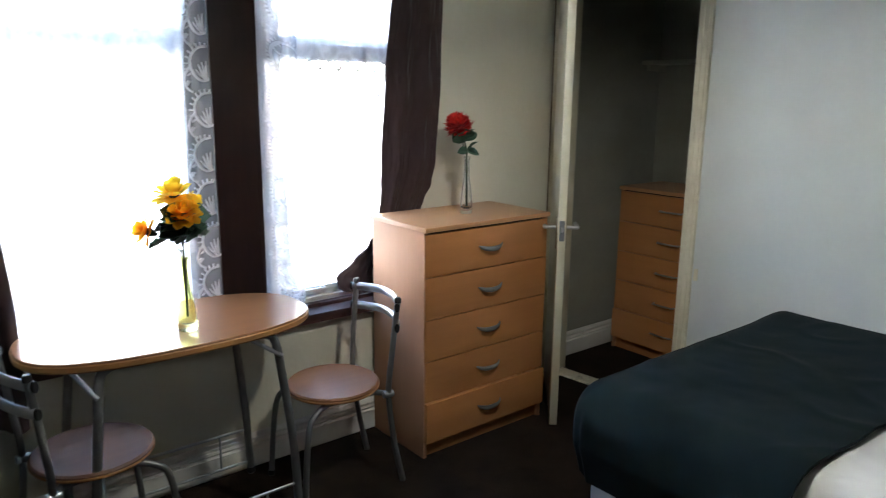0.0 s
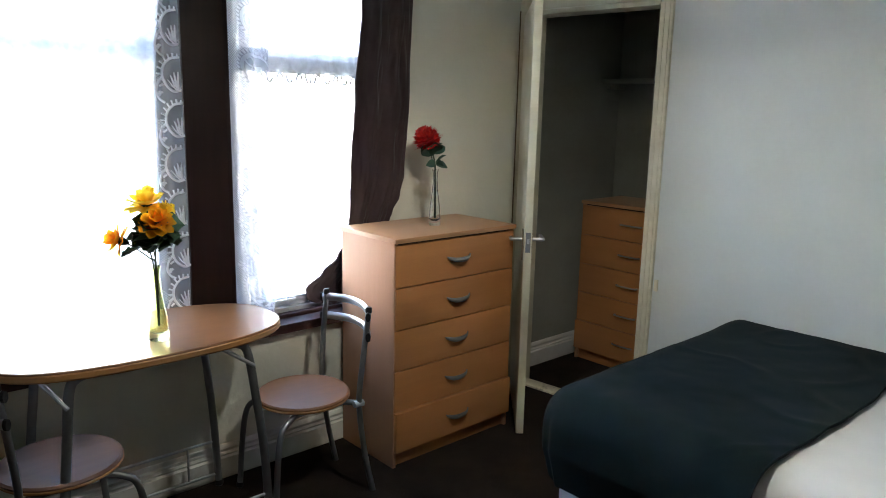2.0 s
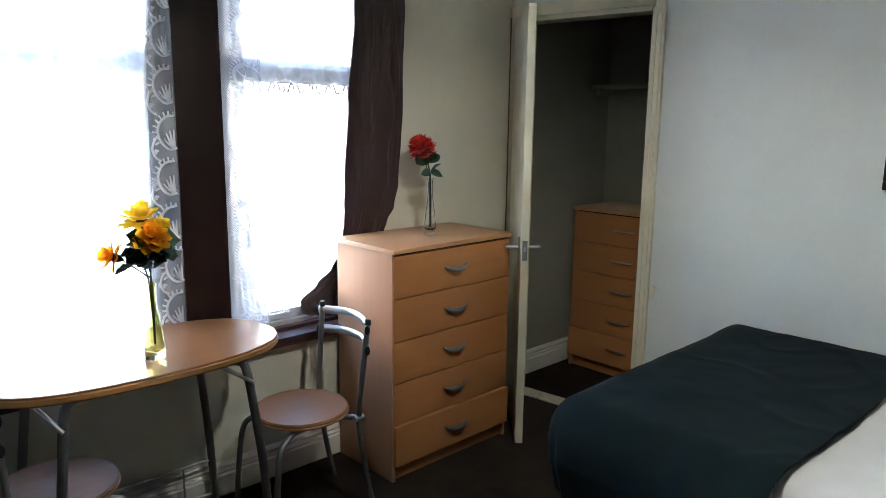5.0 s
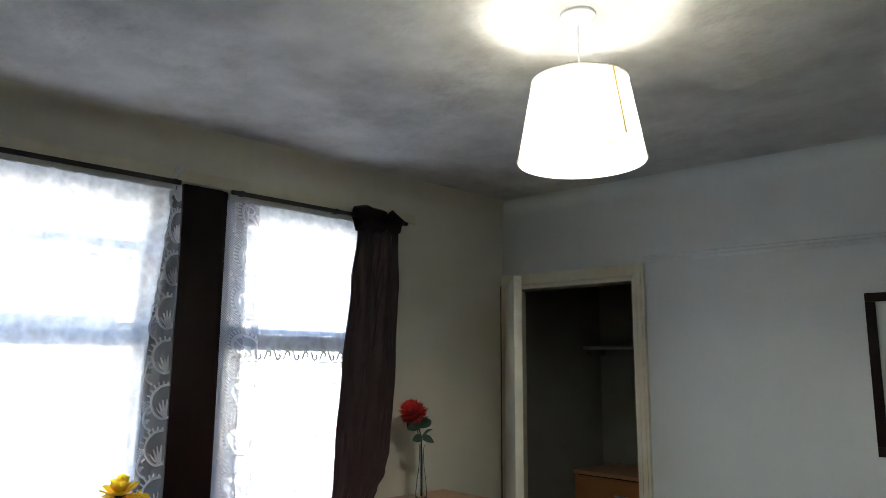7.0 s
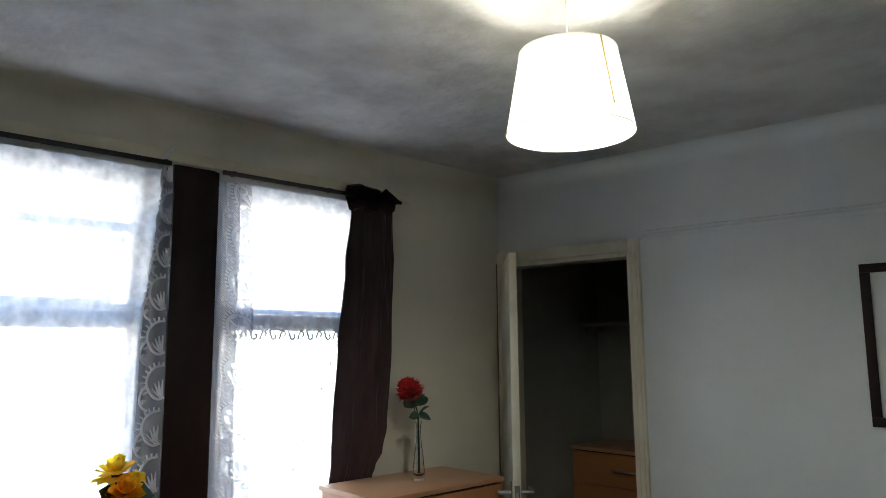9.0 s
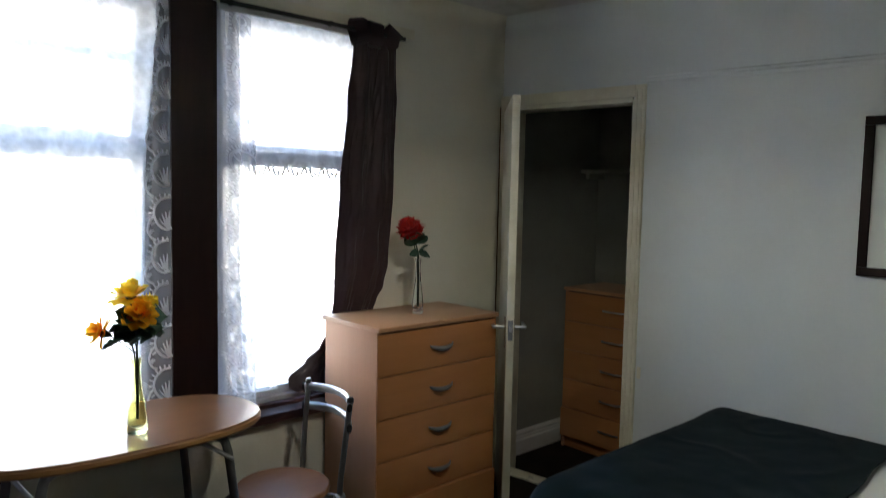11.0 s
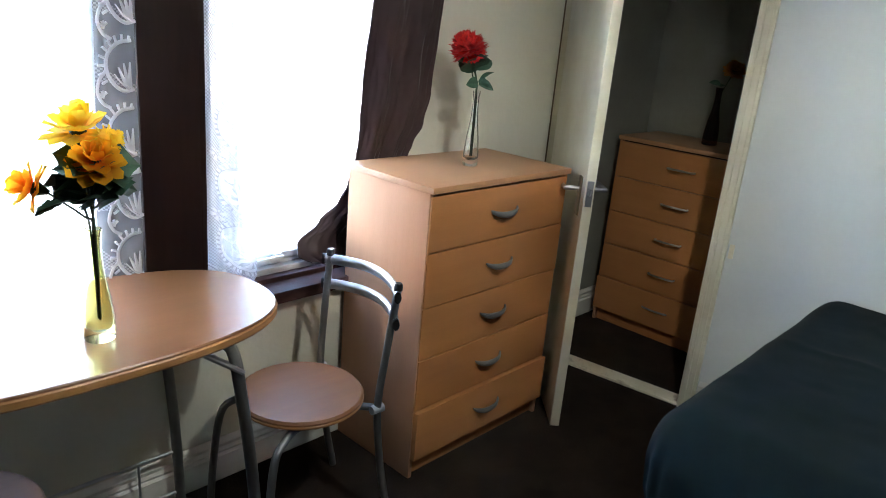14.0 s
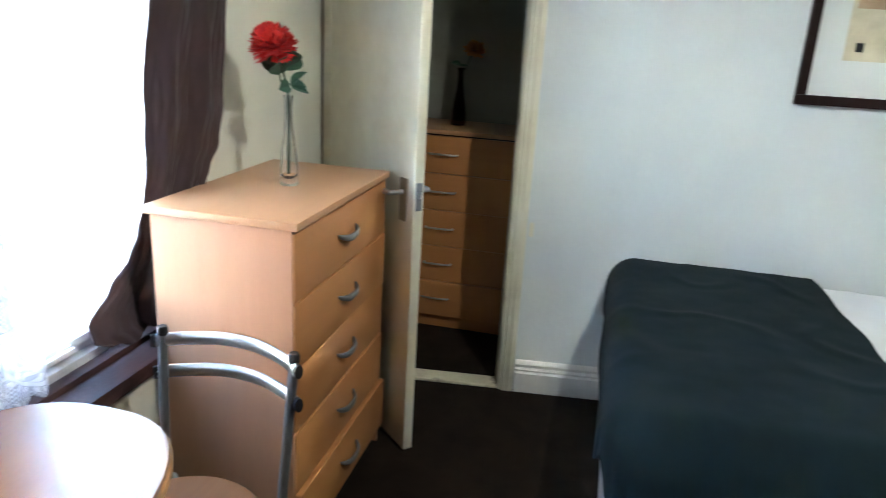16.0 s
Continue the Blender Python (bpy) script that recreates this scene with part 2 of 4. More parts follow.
# in DOOR_M: x runs along the wall to the corner, y goes through the wall away from the room
CORNER_U = (WIN_Y - DOOR_A.y) / ALONG.y
OPEN_A, OPEN_B, OPEN_H = 0.065, 0.765, 1.975
WEST, SOUTH = -0.9, -1.35


def structure(name, bm, material, label="", smooth=False):
    ob = part(name, bm, material, None, label, smooth)
    return tagged(ob, kind="structure")


structure("floor", cubes(((WEST - 0.3, SOUTH - 0.3, -0.12), (5.4, 3.0, 0.0)), bevel=0), M_CARPET, "dark brown carpet floor")
structure("ceiling", cubes(((WEST - 0.3, SOUTH - 0.3, CEIL), (5.4, 3.0, CEIL + 0.15)), bevel=0), M_CEIL, "stippled off-white ceiling, unevenly painted")

WIN1, WIN2 = (0.88, 1.80), (2.0, 2.745)
SILL_Z, HEAD_Z = 0.575, 2.235
wall = cubes(((WEST - 0.25, WIN_Y, 0), (3.66, WIN_Y + 0.25, SILL_Z)),
             ((WEST - 0.25, WIN_Y, HEAD_Z), (3.66, WIN_Y + 0.25, CEIL)),
             ((WEST - 0.25, WIN_Y, SILL_Z), (WIN1[0], WIN_Y + 0.25, HEAD_Z)),
             ((WIN2[1], WIN_Y, SILL_Z), (3.66, WIN_Y + 0.25, HEAD_Z)), bevel=0)
structure("wall_north", wall, M_WALL, "cream painted window wall")
# added out of view to close the room, dark so they bounce little
structure("wall_west", cubes(((WEST - 0.25, SOUTH, 0), (WEST, WIN_Y, CEIL)), bevel=0), M_WALL_UNSEEN, "plain unseen wall, kept dark to cut bounced light")
structure("wall_south", cubes(((WEST - 0.25, SOUTH - 0.25, 0), (4.6, SOUTH, CEIL)), bevel=0), M_WALL_UNSEEN, "plain unseen wall, kept dark to cut bounced light")
bm = bmesh.new()
for lo, hi in (((-3.3, 0, 0), (OPEN_A - 0.02, 0.11, CEIL)), ((OPEN_B, 0, 0), (CORNER_U + 0.2, 0.11, CEIL)), ((OPEN_A - 0.02, 0, OPEN_H + 0.01), (OPEN_B, 0.11, CEIL))):
    box(bm, lo, hi, m=DOOR_M)
structure("wall_east", bm, M_WALL_E, "white painted wall with a doorway")

# mullion post between the windows
bm = cubes(((1.815, 2.585, SILL_Z + 0.01), (1.975, WIN_Y + 0.2, HEAD_Z - 0.002)), bevel=0.004)
box(bm, (1.975, 2.598, SILL_Z + 0.01), (1.998, WIN_Y + 0.2, HEAD_Z - 0.002), 0.005)
structure("trim", bm, M_DARKWOOD, "dark brown painted post between two windows", True)

# skirting boards
SKIRT = [(0, 0), (0.02, 0), (0.02, 0.085), (0.012, 0.092), (0.014, 0.10), (0.009, 0.11), (0.012, 0.122), (0.006, 0.135), (0, 0.14)]
bm = bmesh.new()
sweep_profile(bm, SKIRT, (WEST, WIN_Y, 0), (3.595, WIN_Y, 0), (0, -1, 0))
structure("baseboard", bm, M_SKIRT, "white moulded skirting board", True)
bm = bmesh.new()
a, b = DOOR_A + ALONG * -0.004, DOOR_A + ALONG * -3.2
sweep_profile(bm, SKIRT, (a.x, a.y, 0), (b.x, b.y, 0), (OUT.x, OUT.y, 0))
structure("baseboard", bm, M_SKIRT, "white moulded skirting board", True)
# picture rail, painted over
RAIL = [(0, 0), (0.006, 0.0), (0.012, 0.012), (0.008, 0.022), (0.010, 0.03), (0, 0.036)]
bm = bmesh.new()
a, b = DOOR_A + ALONG * 0.0, DOOR_A + ALONG * -3.2
sweep_profile(bm, RAIL, (a.x, a.y, 2.05), (b.x, b.y, 2.05), (OUT.x, OUT.y, 0))
structure("trim", bm, M_WALL_E, "painted-over picture rail", True)

# hollow plaster cove under the ceiling
COVE_R = 0.075
COVE = [(0, 0)] + [(COVE_R * (1 - math.cos(k * math.pi / 16)), -COVE_R * (1 - math.sin(k * math.pi / 16))) for k in range(9)]
bm = bmesh.new()
sweep_profile(bm, COVE, (WEST, WIN_Y, CEIL), (3.62, WIN_Y, CEIL), (0, -1, 0))
structure("trim", bm, M_WALL, "soft plaster cove between wall and ceiling", True)
bm = bmesh.new()
a, b = DOOR_A + ALONG * (CORNER_U - 0.002), DOOR_A + ALONG * -3.2
sweep_profile(bm, COVE, (a.x, a.y, CEIL), (b.x, b.y, CEIL), (OUT.x, OUT.y, 0))
structure("trim", bm, M_WALL_E, "soft plaster cove between wall and ceiling", True)

# door frame: architrave, lining, stop and threshold
bm = bmesh.new()
for lo, hi in (((0.0, -0.022, 0), (0.05, 0, OPEN_H + 0.075)), ((0.05, -0.014, 0), (OPEN_A - 0.001, 0, OPEN_H + 0.01)),
               ((0.012, -0.027, 0), (0.026, -0.02, OPEN_H + 0.068)), ((0.036, -0.026, 0), (0.0435, -0.02, OPEN_H + 0.05)),
               ((0.05, -0.022, OPEN_H + 0.02), (CORNER_U - 0.002, 0, OPEN_H + 0.075)), ((OPEN_A, -0.014, OPEN_H - 0.004), (OPEN_B, 0, OPEN_H + 0.02)),
               ((OPEN_B, -0.02, 0), (CORNER_U - 0.002, 0, OPEN_H + 0.02)),
               ((OPEN_A - 0.026, -0.002, 0), (OPEN_A - 0.002, 0.112, OPEN_H)), ((OPEN_B - 0.022, -0.002, 0), (OPEN_B + 0.002, 0.112, OPEN_H)),
               ((OPEN_A - 0.002, -0.002, OPEN_H - 0.004), (OPEN_B, 0.112, OPEN_H + 0.02)),
               ((OPEN_A - 0.004, 0.05, 0), (OPEN_A + 0.010, 0.085, OPEN_H - 0.006))):
    box(bm, lo, hi, 0.003, m=DOOR_M)
structure("door_frame", bm, M_TRIM, "cream gloss-painted door frame and architrave", True)
# brown strip set in the corner as the shadow gap beside the architrave
bm = bmesh.new()
box(bm, (CORNER_U - 0.003, -0.0235, 0.14), (CORNER_U + 0.002, -0.001, OPEN_H + 0.02), m=DOOR_M)
structure("trim", bm, M_JOINT_SHADE, "thin brown strip for the shadow gap in the corner")
structure("trim", cubes(((0.45, WIN_Y - 0.016, 2.246), (2.98, WIN_Y, 2.292)), bevel=0.004), M_TRIM, "cream painted curtain batten", True)
bm = bmesh.new()
box(bm, (OPEN_A, -0.012, 0), (OPEN_B, 0.075, 0.014), 0.006, m=DOOR_M)
structure("threshold", bm, M_WORN, "worn cream painted wooden threshold", True)

# the dark store room behind the doorway, dimness put into its wall colour
CL_BACK, CL_LEFT, CL_RIGHT = 4.63, 2.70, 1.15
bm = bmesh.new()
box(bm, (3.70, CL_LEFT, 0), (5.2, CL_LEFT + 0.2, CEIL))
structure("wall_store_side", bm, M_STORE_DIM, "plain drab wall, paint darkened to hold the dimness")
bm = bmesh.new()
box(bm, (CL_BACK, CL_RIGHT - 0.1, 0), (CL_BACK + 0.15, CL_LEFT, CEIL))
structure("wall_store_back", bm, M_STORE_DIM, "plain drab wall, paint darkened to hold the dimness")
# unseen end wall, set back to cut bounced light in the store
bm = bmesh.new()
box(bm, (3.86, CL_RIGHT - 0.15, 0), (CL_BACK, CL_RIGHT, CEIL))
structure("wall_store_end", bm, M_STORE_DIM, "plain drab wall, paint darkened to hold the dimness")
bm = bmesh.new()
sweep_profile(bm, SKIRT, (3.72, CL_LEFT, 0), (CL_BACK, CL_LEFT, 0), (0, -1, 0))
structure("baseboard", bm, M_SKIRT, "white moulded skirting board", True)


# ---- windows ----
def window(name, x0, x1):
    """White plastic frame with a fixed lower light and a top light over a transom."""
    y0, y1 = WIN_Y + 0.11, WIN_Y + 0.175
    w = thing(name, pose(0, 0, 0), "white framed window with a top light", "window", kind="structure")
    z0, z1, tr = SILL_Z + 0.03, HEAD_Z, 1.67
    part("window_frame", cubes(((x0, y0, z0), (x0 + 0.055, y1, z1)), ((x1 - 0.055, y0, z0), (x1, y1, z1)),
                               ((x0 + 0.055, y0, z0), (x1 - 0.055, y1, z0 + 0.05)), ((x0 + 0.055, y0, z1 - 0.055), (x1 - 0.055, y1, z1)),
                               ((x0 + 0.055, y0, tr - 0.022), (x1 - 0.055, y1, tr + 0.022)), bevel=0.005), M_UPVC, w)
    for lo, hi in (((x0 + 0.05, z0 + 0.045), (x1 - 0.05, tr - 0.018)), ((x0 + 0.05, tr + 0.018), (x1 - 0.05, z1 - 0.05))):
        p = part("pane", cubes(((lo[0], y0 + 0.03, lo[1]), (hi[0], y0 + 0.036, hi[1])), bevel=0), M_GLASS, w)
        p.visible_shadow = False
        s = 0.022
        a0, a1, c0, c1 = lo[0] + 0.006, hi[0] - 0.006, lo[1] + 0.006, hi[1] - 0.006
        part("sash", cubes(((a0, y0 - 0.012, c0), (a0 + s, y0 + 0.028, c1)), ((a1 - s, y0 - 0.012, c0), (a1, y0 + 0.028, c1)),
                           ((a0 + s, y0 - 0.012, c0), (a1 - s, y0 + 0.028, c0 + s)), ((a0 + s, y0 - 0.012, c1 - s), (a1 - s, y0 + 0.028, c1)), bevel=0.004), M_UPVC, w)
    # thin black strips standing in for the shadow lines under transom and head
    for zz in (tr - 0.030, z1 - 0.068):
        part("shadow_line", cubes(((x0 + 0.06, y0 - 0.006, zz), (x1 - 0.06, y0 + 0.004, zz + 0.013)), bevel=0.001), M_BLACK, w, "black strip for a shadow line")
    part("handle", cubes(((x1 - 0.46, y0 - 0.03, z0 + 0.05), (x1 - 0.43, y0 - 0.012, z0 + 0.075)), ((x1 - 0.55, y0 - 0.04, z0 + 0.055), (x1 - 0.43, y0 - 0.028, z0 + 0.07)), bevel=0.004), M_UPVC, w)
    return w


w1 = window("window_1", WIN1[0], WIN1[1])
part("transom", cubes(((WIN1[0] + 0.05, WIN_Y + 0.105, 1.985), (WIN1[1] - 0.05, WIN_Y + 0.165, 2.018)), bevel=0.005), M_UPVC, w1)
bm = bmesh.new()
for lo, hi in (((0, -0.012, -0.29), (0.025, 0.012, 0)), ((0.755, -0.012, -0.29), (0.78, 0.012, 0)), ((0.025, -0.012, -0.29), (0.755, 0.012, -0.268)), ((0.025, -0.012, -0.022), (0.755, 0.012, 0))):
    box(bm, lo, hi, 0.004, m=pose(0.95, WIN_Y + 0.19, 1.975, 28))
vent = part("vent_sash", bm, M_UPVC, w1, "open top-hung vent sash")
# black strip across the vent's foot, shadow line built as a part
bm = bmesh.new()
box(bm, (0.03, -0.018, -0.262), (0.75, -0.012, -0.254), 0.001, m=pose(0.95, WIN_Y + 0.19, 1.975, 28))
part("shadow_line", bm, M_BLACK, vent, "black strip for a shadow line")
bm = bmesh.new()
for x in (0.08, 0.70):
    tube(bm, [(0.95 + x, WIN_Y + 0.17, 1.80), (0.95 + x, WIN_Y + 0.30, 1.765)], 0.006, 8, 1)
part("stay", bm, M_PEWTER, vent, "metal window stay")
window("window_2", WIN2[0], WIN2[1])
for x0, x1 in ((WIN1[0] - 0.02, 1.815), (2.0, WIN2[1] + 0.0)):
    structure("window_sill", cubes(((x0, 2.575, SILL_Z - 0.012), (x1, WIN_Y + 0.25, SILL_Z + 0.028)), ((x0 + 0.004, WIN_Y + 0.04, SILL_Z + 0.02), (x1 - 0.004, WIN_Y + 0.077, SILL_Z + 0.044)), bevel=0.006), M_SILL, "worn dark brown painted wooden window sill", True)
    structure("window_sill", cubes(((x0 + 0.004, WIN_Y + 0.078, SILL_Z + 0.0285), (x1 - 0.004, WIN_Y + 0.109, SILL_Z + 0.062)), bevel=0.003), M_LEDGE, "grimy white stepped ledge under the window", True)


# ---- furniture ----
def chest(name, m, label, thin):
    """Five-drawer chest, 0.69 wide, 0.38 deep; origin at the front left foot, front towards -y."""
    w, d, h = 0.693, 0.375, 0.985
    c = thing(name, m, label, "chest of drawers", "chests of drawers")
    part("top", cubes(((-0.003, -0.010, h - 0.02), (w + 0.003, d + 0.022, h)), bevel=0.003), M_BEECH_T, c)
    for x in (0.0, w - 0.016):
        part("side_panel", cubes(((x, 0.004, 0.0), (x + 0.016, d, h - 0.02)), bevel=0.0015), M_BEECH_DAYLIT, c)
    part("back_panel", cubes(((0.016, d - 0.008, 0.03), (w - 0.016, d - 0.002, h - 0.02)), bevel=0), M_GAP, c)
    part("plinth", cubes(((0.016, 0.022, 0.0), (w - 0.016, 0.038, 0.07)), bevel=0.0015), M_BEECH_H, c)
    part("carcass", cubes(((0.016, 0.022, 0.07), (w - 0.016, d - 0.01, h - 0.022)), bevel=0), M_GAP, c)
    z, pitch = 0.072, (h - 0.027 - 0.072) / 5
    for i in range(5):
        z0, z1 = z + i * pitch + 0.0015, z + (i + 1) * pitch - 0.0025
        o = (-0.015, -0.001, 0.001, -0.002, 0.0)[i]
        f = part("drawer_front", cubes(((0.004, o, z0), (w - 0.004, 0.018, z1)), bevel=0.0018), M_BEECH_H, c)
        zc = (z0 + z1) / 2 + 0.004
        hb = bmesh.new()
        if thin:
            tube(hb, [(w / 2 - 0.066, 0, zc), (w / 2 - 0.06, -0.018, zc), (w / 2, -0.03, zc + 0.002), (w / 2 + 0.06, -0.018, zc), (w / 2 + 0.066, 0, zc)], 0.0048, 10, 6)
            part("handle", hb, M_CHROME, f, "thin bowed metal handle")
            continue
        # crescent bow pull: tapered ends rise to the drawer, the belly stands off with a bevelled upper face
        n, zc = 18, zc + 0.002
        rows = []
        for k in range(n + 1):
            t = k / n * 2 - 1
            x = w / 2 + t * 0.066
            out = 0.022 * (1 - abs(t) ** 3.2) + 0.003
            up, low = zc + 0.006 * t * t, zc + 0.004 * t * t - 0.0185 * max(0, 1 - t * t) ** 0.5 - 0.003
            th = 0.005
            rows.append([hb.verts.new(p) for p in ((x, o - out + th, up), (x, o - out, up + 0.001), (x, o - out - 0.003, up * 0.72 + low * 0.28), (x, o - out - 0.002, up * 0.3 + low * 0.7), (x, o - out + 0.003, low), (x, o - out + th + 0.003, low + 0.001))])
        for q, r in zip(rows, rows[1:]):
            for k in range(6):
                hb.faces.new((q[k], q[(k + 1) % 6], r[(k + 1) % 6], r[k]))
        hb.faces.new(rows[0][::-1])
        hb.faces.new(rows[-1])
        part("handle", hb, M_PEWTER, f, "grey metal crescent handle")
    return c


chest("chest_of_drawers", pose(2.4915, 2.221, 0), "tall beech laminate chest of five drawers", False)
chest("chest_of_drawers", pose(4.225, 2.625, 0, 0, 0, -90), "beech chest of five drawers in dark store room", True)


def oval(cx, cy, ax, ay, n=48, square=2.6):
    out = []
    for k in range(n):
        t = 2 * math.pi * k / n
        c, s = math.cos(t), math.sin(t)
        out.append((cx + ax * math.copysign(abs(c) ** (2 / square), c), cy + ay * math.copysign(abs(s) ** (2 / square), s)))
    return out


def dining_table(m):
    t = thing("dining_table", m, "oval brown laminate dining table with grey tube legs", "table")
    L, W, H = 0.463, 0.254, 0.75
    bm = bmesh.new()
    outline_slab(bm, oval(0, 0, L - 0.003, W - 0.003), H - 0.012, H, 0.003)
    part("tabletop", bm, M_TABLE, t)
    bm = bmesh.new()
    outline_slab(bm, oval(0, 0, L, W), H - 0.03, H - 0.004, 0.006)
    part("edge_band", bm, M_EDGE, t, "light brown rounded edge band")
    for sx in (-1, 1):
        for sy in (-1, 1):
            bm = bmesh.new()
            tube(bm, [(sx * 0.20, sy * 0.165, H - 0.036), (sx * 0.25, sy * 0.18, H - 0.042), (sx * 0.274, sy * 0.19, H - 0.075), (sx * 0.290, sy * 0.20, 0.55), (sx * 0.316, sy * 0.21, 0.3), (sx * 0.330, sy * 0.212, 0.0)], 0.0145, 12, 6)
            leg = part("leg", bm, M_STEEL, t)
            bm = bmesh.new()
            lathe(bm, [(0.012, 0), (0.017, 0.004), (0.017, 0.02), (0.0155, 0.024)], 12, (sx * 0.330, sy * 0.212, 0))
            part("foot", bm, M_BLACK, leg, "black plastic foot")
        for o in (-0.013, 0.013):
            bm = bmesh.new()
            tube(bm, [(sx * 0.285 - (0.115 if sx > 0 else 0.06), -0.175 + o + (0.0 if sx > 0 else 0.06), H - 0.032), (sx * 0.286, -0.20 + o, 0.635)], 0.0065, 8, 1)
            part("brace", bm, M_CHROME, t, "chrome brace")
    for sy in (-1, 1):
        hi, lo = (0.19, 0.05) if sy > 0 else (0.155, 0.05)
        for z in (hi, lo):
            bm = bmesh.new()
            tube(bm, [(-0.325, sy * 0.212, z), (0.325, sy * 0.212, z)], 0.0055, 10, 1)
            part("stretcher", bm, M_CHROME, t, "thin chrome stretcher bar")
        for x in (-0.21, 0.21):
            bm = bmesh.new()
            tube(bm, [(x, sy * 0.212, hi), (x, sy * 0.212, lo)], 0.004, 8, 1)
            part("spindle", bm, M_CHROME, t, "thin upright chrome spindle")
    return t


dining_table(pose(1.550, 2.354, 0))


def bistro_chair(m, label, seat):
    """Seat centre at the origin, back towards +x."""
    c = thing("dining_chair", m, label, "chair", "chairs at the table")
    bm = bmesh.new()
    circle = [(0.177 * math.cos(2 * math.pi * k / 40), 0.177 * math.sin(2 * math.pi * k / 40)) for k in range(40)]
    outline_slab(bm, circle, 0.395, 0.418, 0.006)
    part("seat", bm, seat, c, "round brown laminate seat")
    bm = bmesh.new()
    outline_slab(bm, [(x * 1.008, y * 1.008) for x, y in circle], 0.395, 0.410, 0.005)
    part("edge_band", bm, M_EDGE, c)
    R, zs = 0.011, 0.380
    for s in (-1, 1):
        bm = bmesh.new()
        tube(bm, [(0.222, s * 0.150, 0.0), (0.184, s * 0.149, 0.18), (0.160, s * 0.150, zs), (0.172, s * 0.159, 0.56), (0.192, s * 0.166, 0.745)], R, 12, 6)
        p = part("back_post", bm, M_STEEL, c)
        bm = bmesh.new()
        lathe(bm, [(0.009, 0), (0.0125, 0.002), (0.0125, 0.016), (0.010, 0.022)], 12, (0.192, s * 0.166, 0.739))
        part("cap", bm, M_BLACK, p, "black plastic cap")
        bm = bmesh.new()
        tube(bm, [(0.160, s * 0.148, zs), (0.135, s * 0.12, zs), (0.10, s * 0.105, zs), (-0.06, s * 0.11, zs), (-0.13, s * 0.135, zs - 0.016), (-0.168, s * 0.155, 0.32), (-0.188, s * 0.165, 0.16), (-0.198, s * 0.17, 0.0)], R, 12, 6)
        p = part("front_leg", bm, M_STEEL, c)
        bm = bmesh.new()
        lathe(bm, [(0.010, 0), (0.0135, 0.003), (0.0135, 0.018), (0.011, 0.022)], 10, (-0.198, s * 0.17, 0))
        part("foot", bm, M_BLACK, p, "black plastic foot")
        bm = bmesh.new()
        tube(bm, [(0.138, s * 0.150, zs), (0.178, s * 0.150, zs)], 0.013, 12, 1)
        part("clamp", bm, M_CHROME, c, "chrome clamp")
    for x, y in ((0.10, 0.105), (-0.06, 0.11)):
        bm = bmesh.new()
        tube(bm, [(x, -y, zs), (x, y, zs)], 0.009, 10, 1)
        part("seat_rail", bm, M_STEEL, c)
    for z in (0.727, 0.648):
        bm = bmesh.new()
        tube(bm, [(0.182, -0.178, z), (0.210, -0.13, z + 0.003), (0.234, -0.06, z + 0.007), (0.240, 0.0, z + 0.008), (0.234, 0.06, z + 0.007), (0.210, 0.13, z + 0.003), (0.182, 0.178, z)], 0.0095, 14, 8, flat=1.7, up=(0, 0, 1))
        r = part("back_rail", bm, M_CHROME, c, "curved chrome back rail")
        for s in (-1, 1):
            bm = bmesh.new()
            tube(bm, [(0.183, s * 0.177, z), (0.177, s * 0.186, z)], 0.0099, 12, 1, flat=1.7)
            part("end_cap", bm, M_BLACK, r, "black plastic end cap")
    return c


bistro_chair(pose(2.120, 2.312, 0, 0, 0, -4.5), "chrome tube bistro chair with round brown seat", M_SEAT)
bistro_chair(pose(1.268, 2.303, 0, 0, 0, 186), "chrome tube bistro chair with brown seat in darker shaded colour", M_SEAT_SHADED)


# ---- door ----
def room_door():
    hinge = Vector((3.598, 2.565))
    edge = Vector((3.143, 2.099))
    d = edge - hinge
    w, ang = d.length, math.degrees(math.atan2(d.y, d.x))
    D = thing("door_1", pose(hinge.x, hinge.y, 0, 0, 0, ang), "cream painted flush door standing open", "door", kind="structure")
    t, z0, z1 = 0.0175, 0.01, 1.965
    bm = cubes(((0, -t, z0), (w, t, z1)), bevel=0.003)
    part("leaf", bm, M_TRIM, D)
    z = 0.925
    part("latch_plate", cubes(((w - 0.0005, -0.011, z - 0.05), (w + 0.002, 0.011, z + 0.04)), bevel=0.0008), M_PEWTER, D, "steel latch plate")
    part("latch_bolt", cubes(((w, -0.005, z - 0.01), (w + 0.01, 0.005, z + 0.012)), bevel=0.002), M_CHROME, D)
    for s in (-1, 1):
        h = part("backplate", cubes(((w - 0.085, s * t if s > 0 else -t - 0.006, z - 0.095), (w - 0.045, t + 0.006 if s > 0 else -t, z + 0.045)), bevel=0.002), M_BRASS, D, "dull brass backplate")
        bm = bmesh.new()
        tube(bm, [(w - 0.065, s * t, z), (w - 0.065, s * (t + 0.045), z), (w - 0.075, s * (t + 0.055), z), (w - 0.17, s * (t + 0.052), z)], 0.0085, 12, 5)
        part("lever", bm, M_CHROME, h, "chrome lever handle")
    for zz in (0.2, 1.75):
        bm = bmesh.new()
        tube(bm, [(-0.004, t + 0.004, zz), (-0.004, t + 0.004, zz + 0.09)], 0.006, 10, 1)
        part("hinge", bm, M_TRIM, D)
    return D


room_door()
bm = bmesh.new()
box(bm, (-0.026, -0.010, 0.672), (-0.008, -0.0005, 0.728), 0.003, m=DOOR_M)
pl = part("strike_plate", bm, M_TRIM)
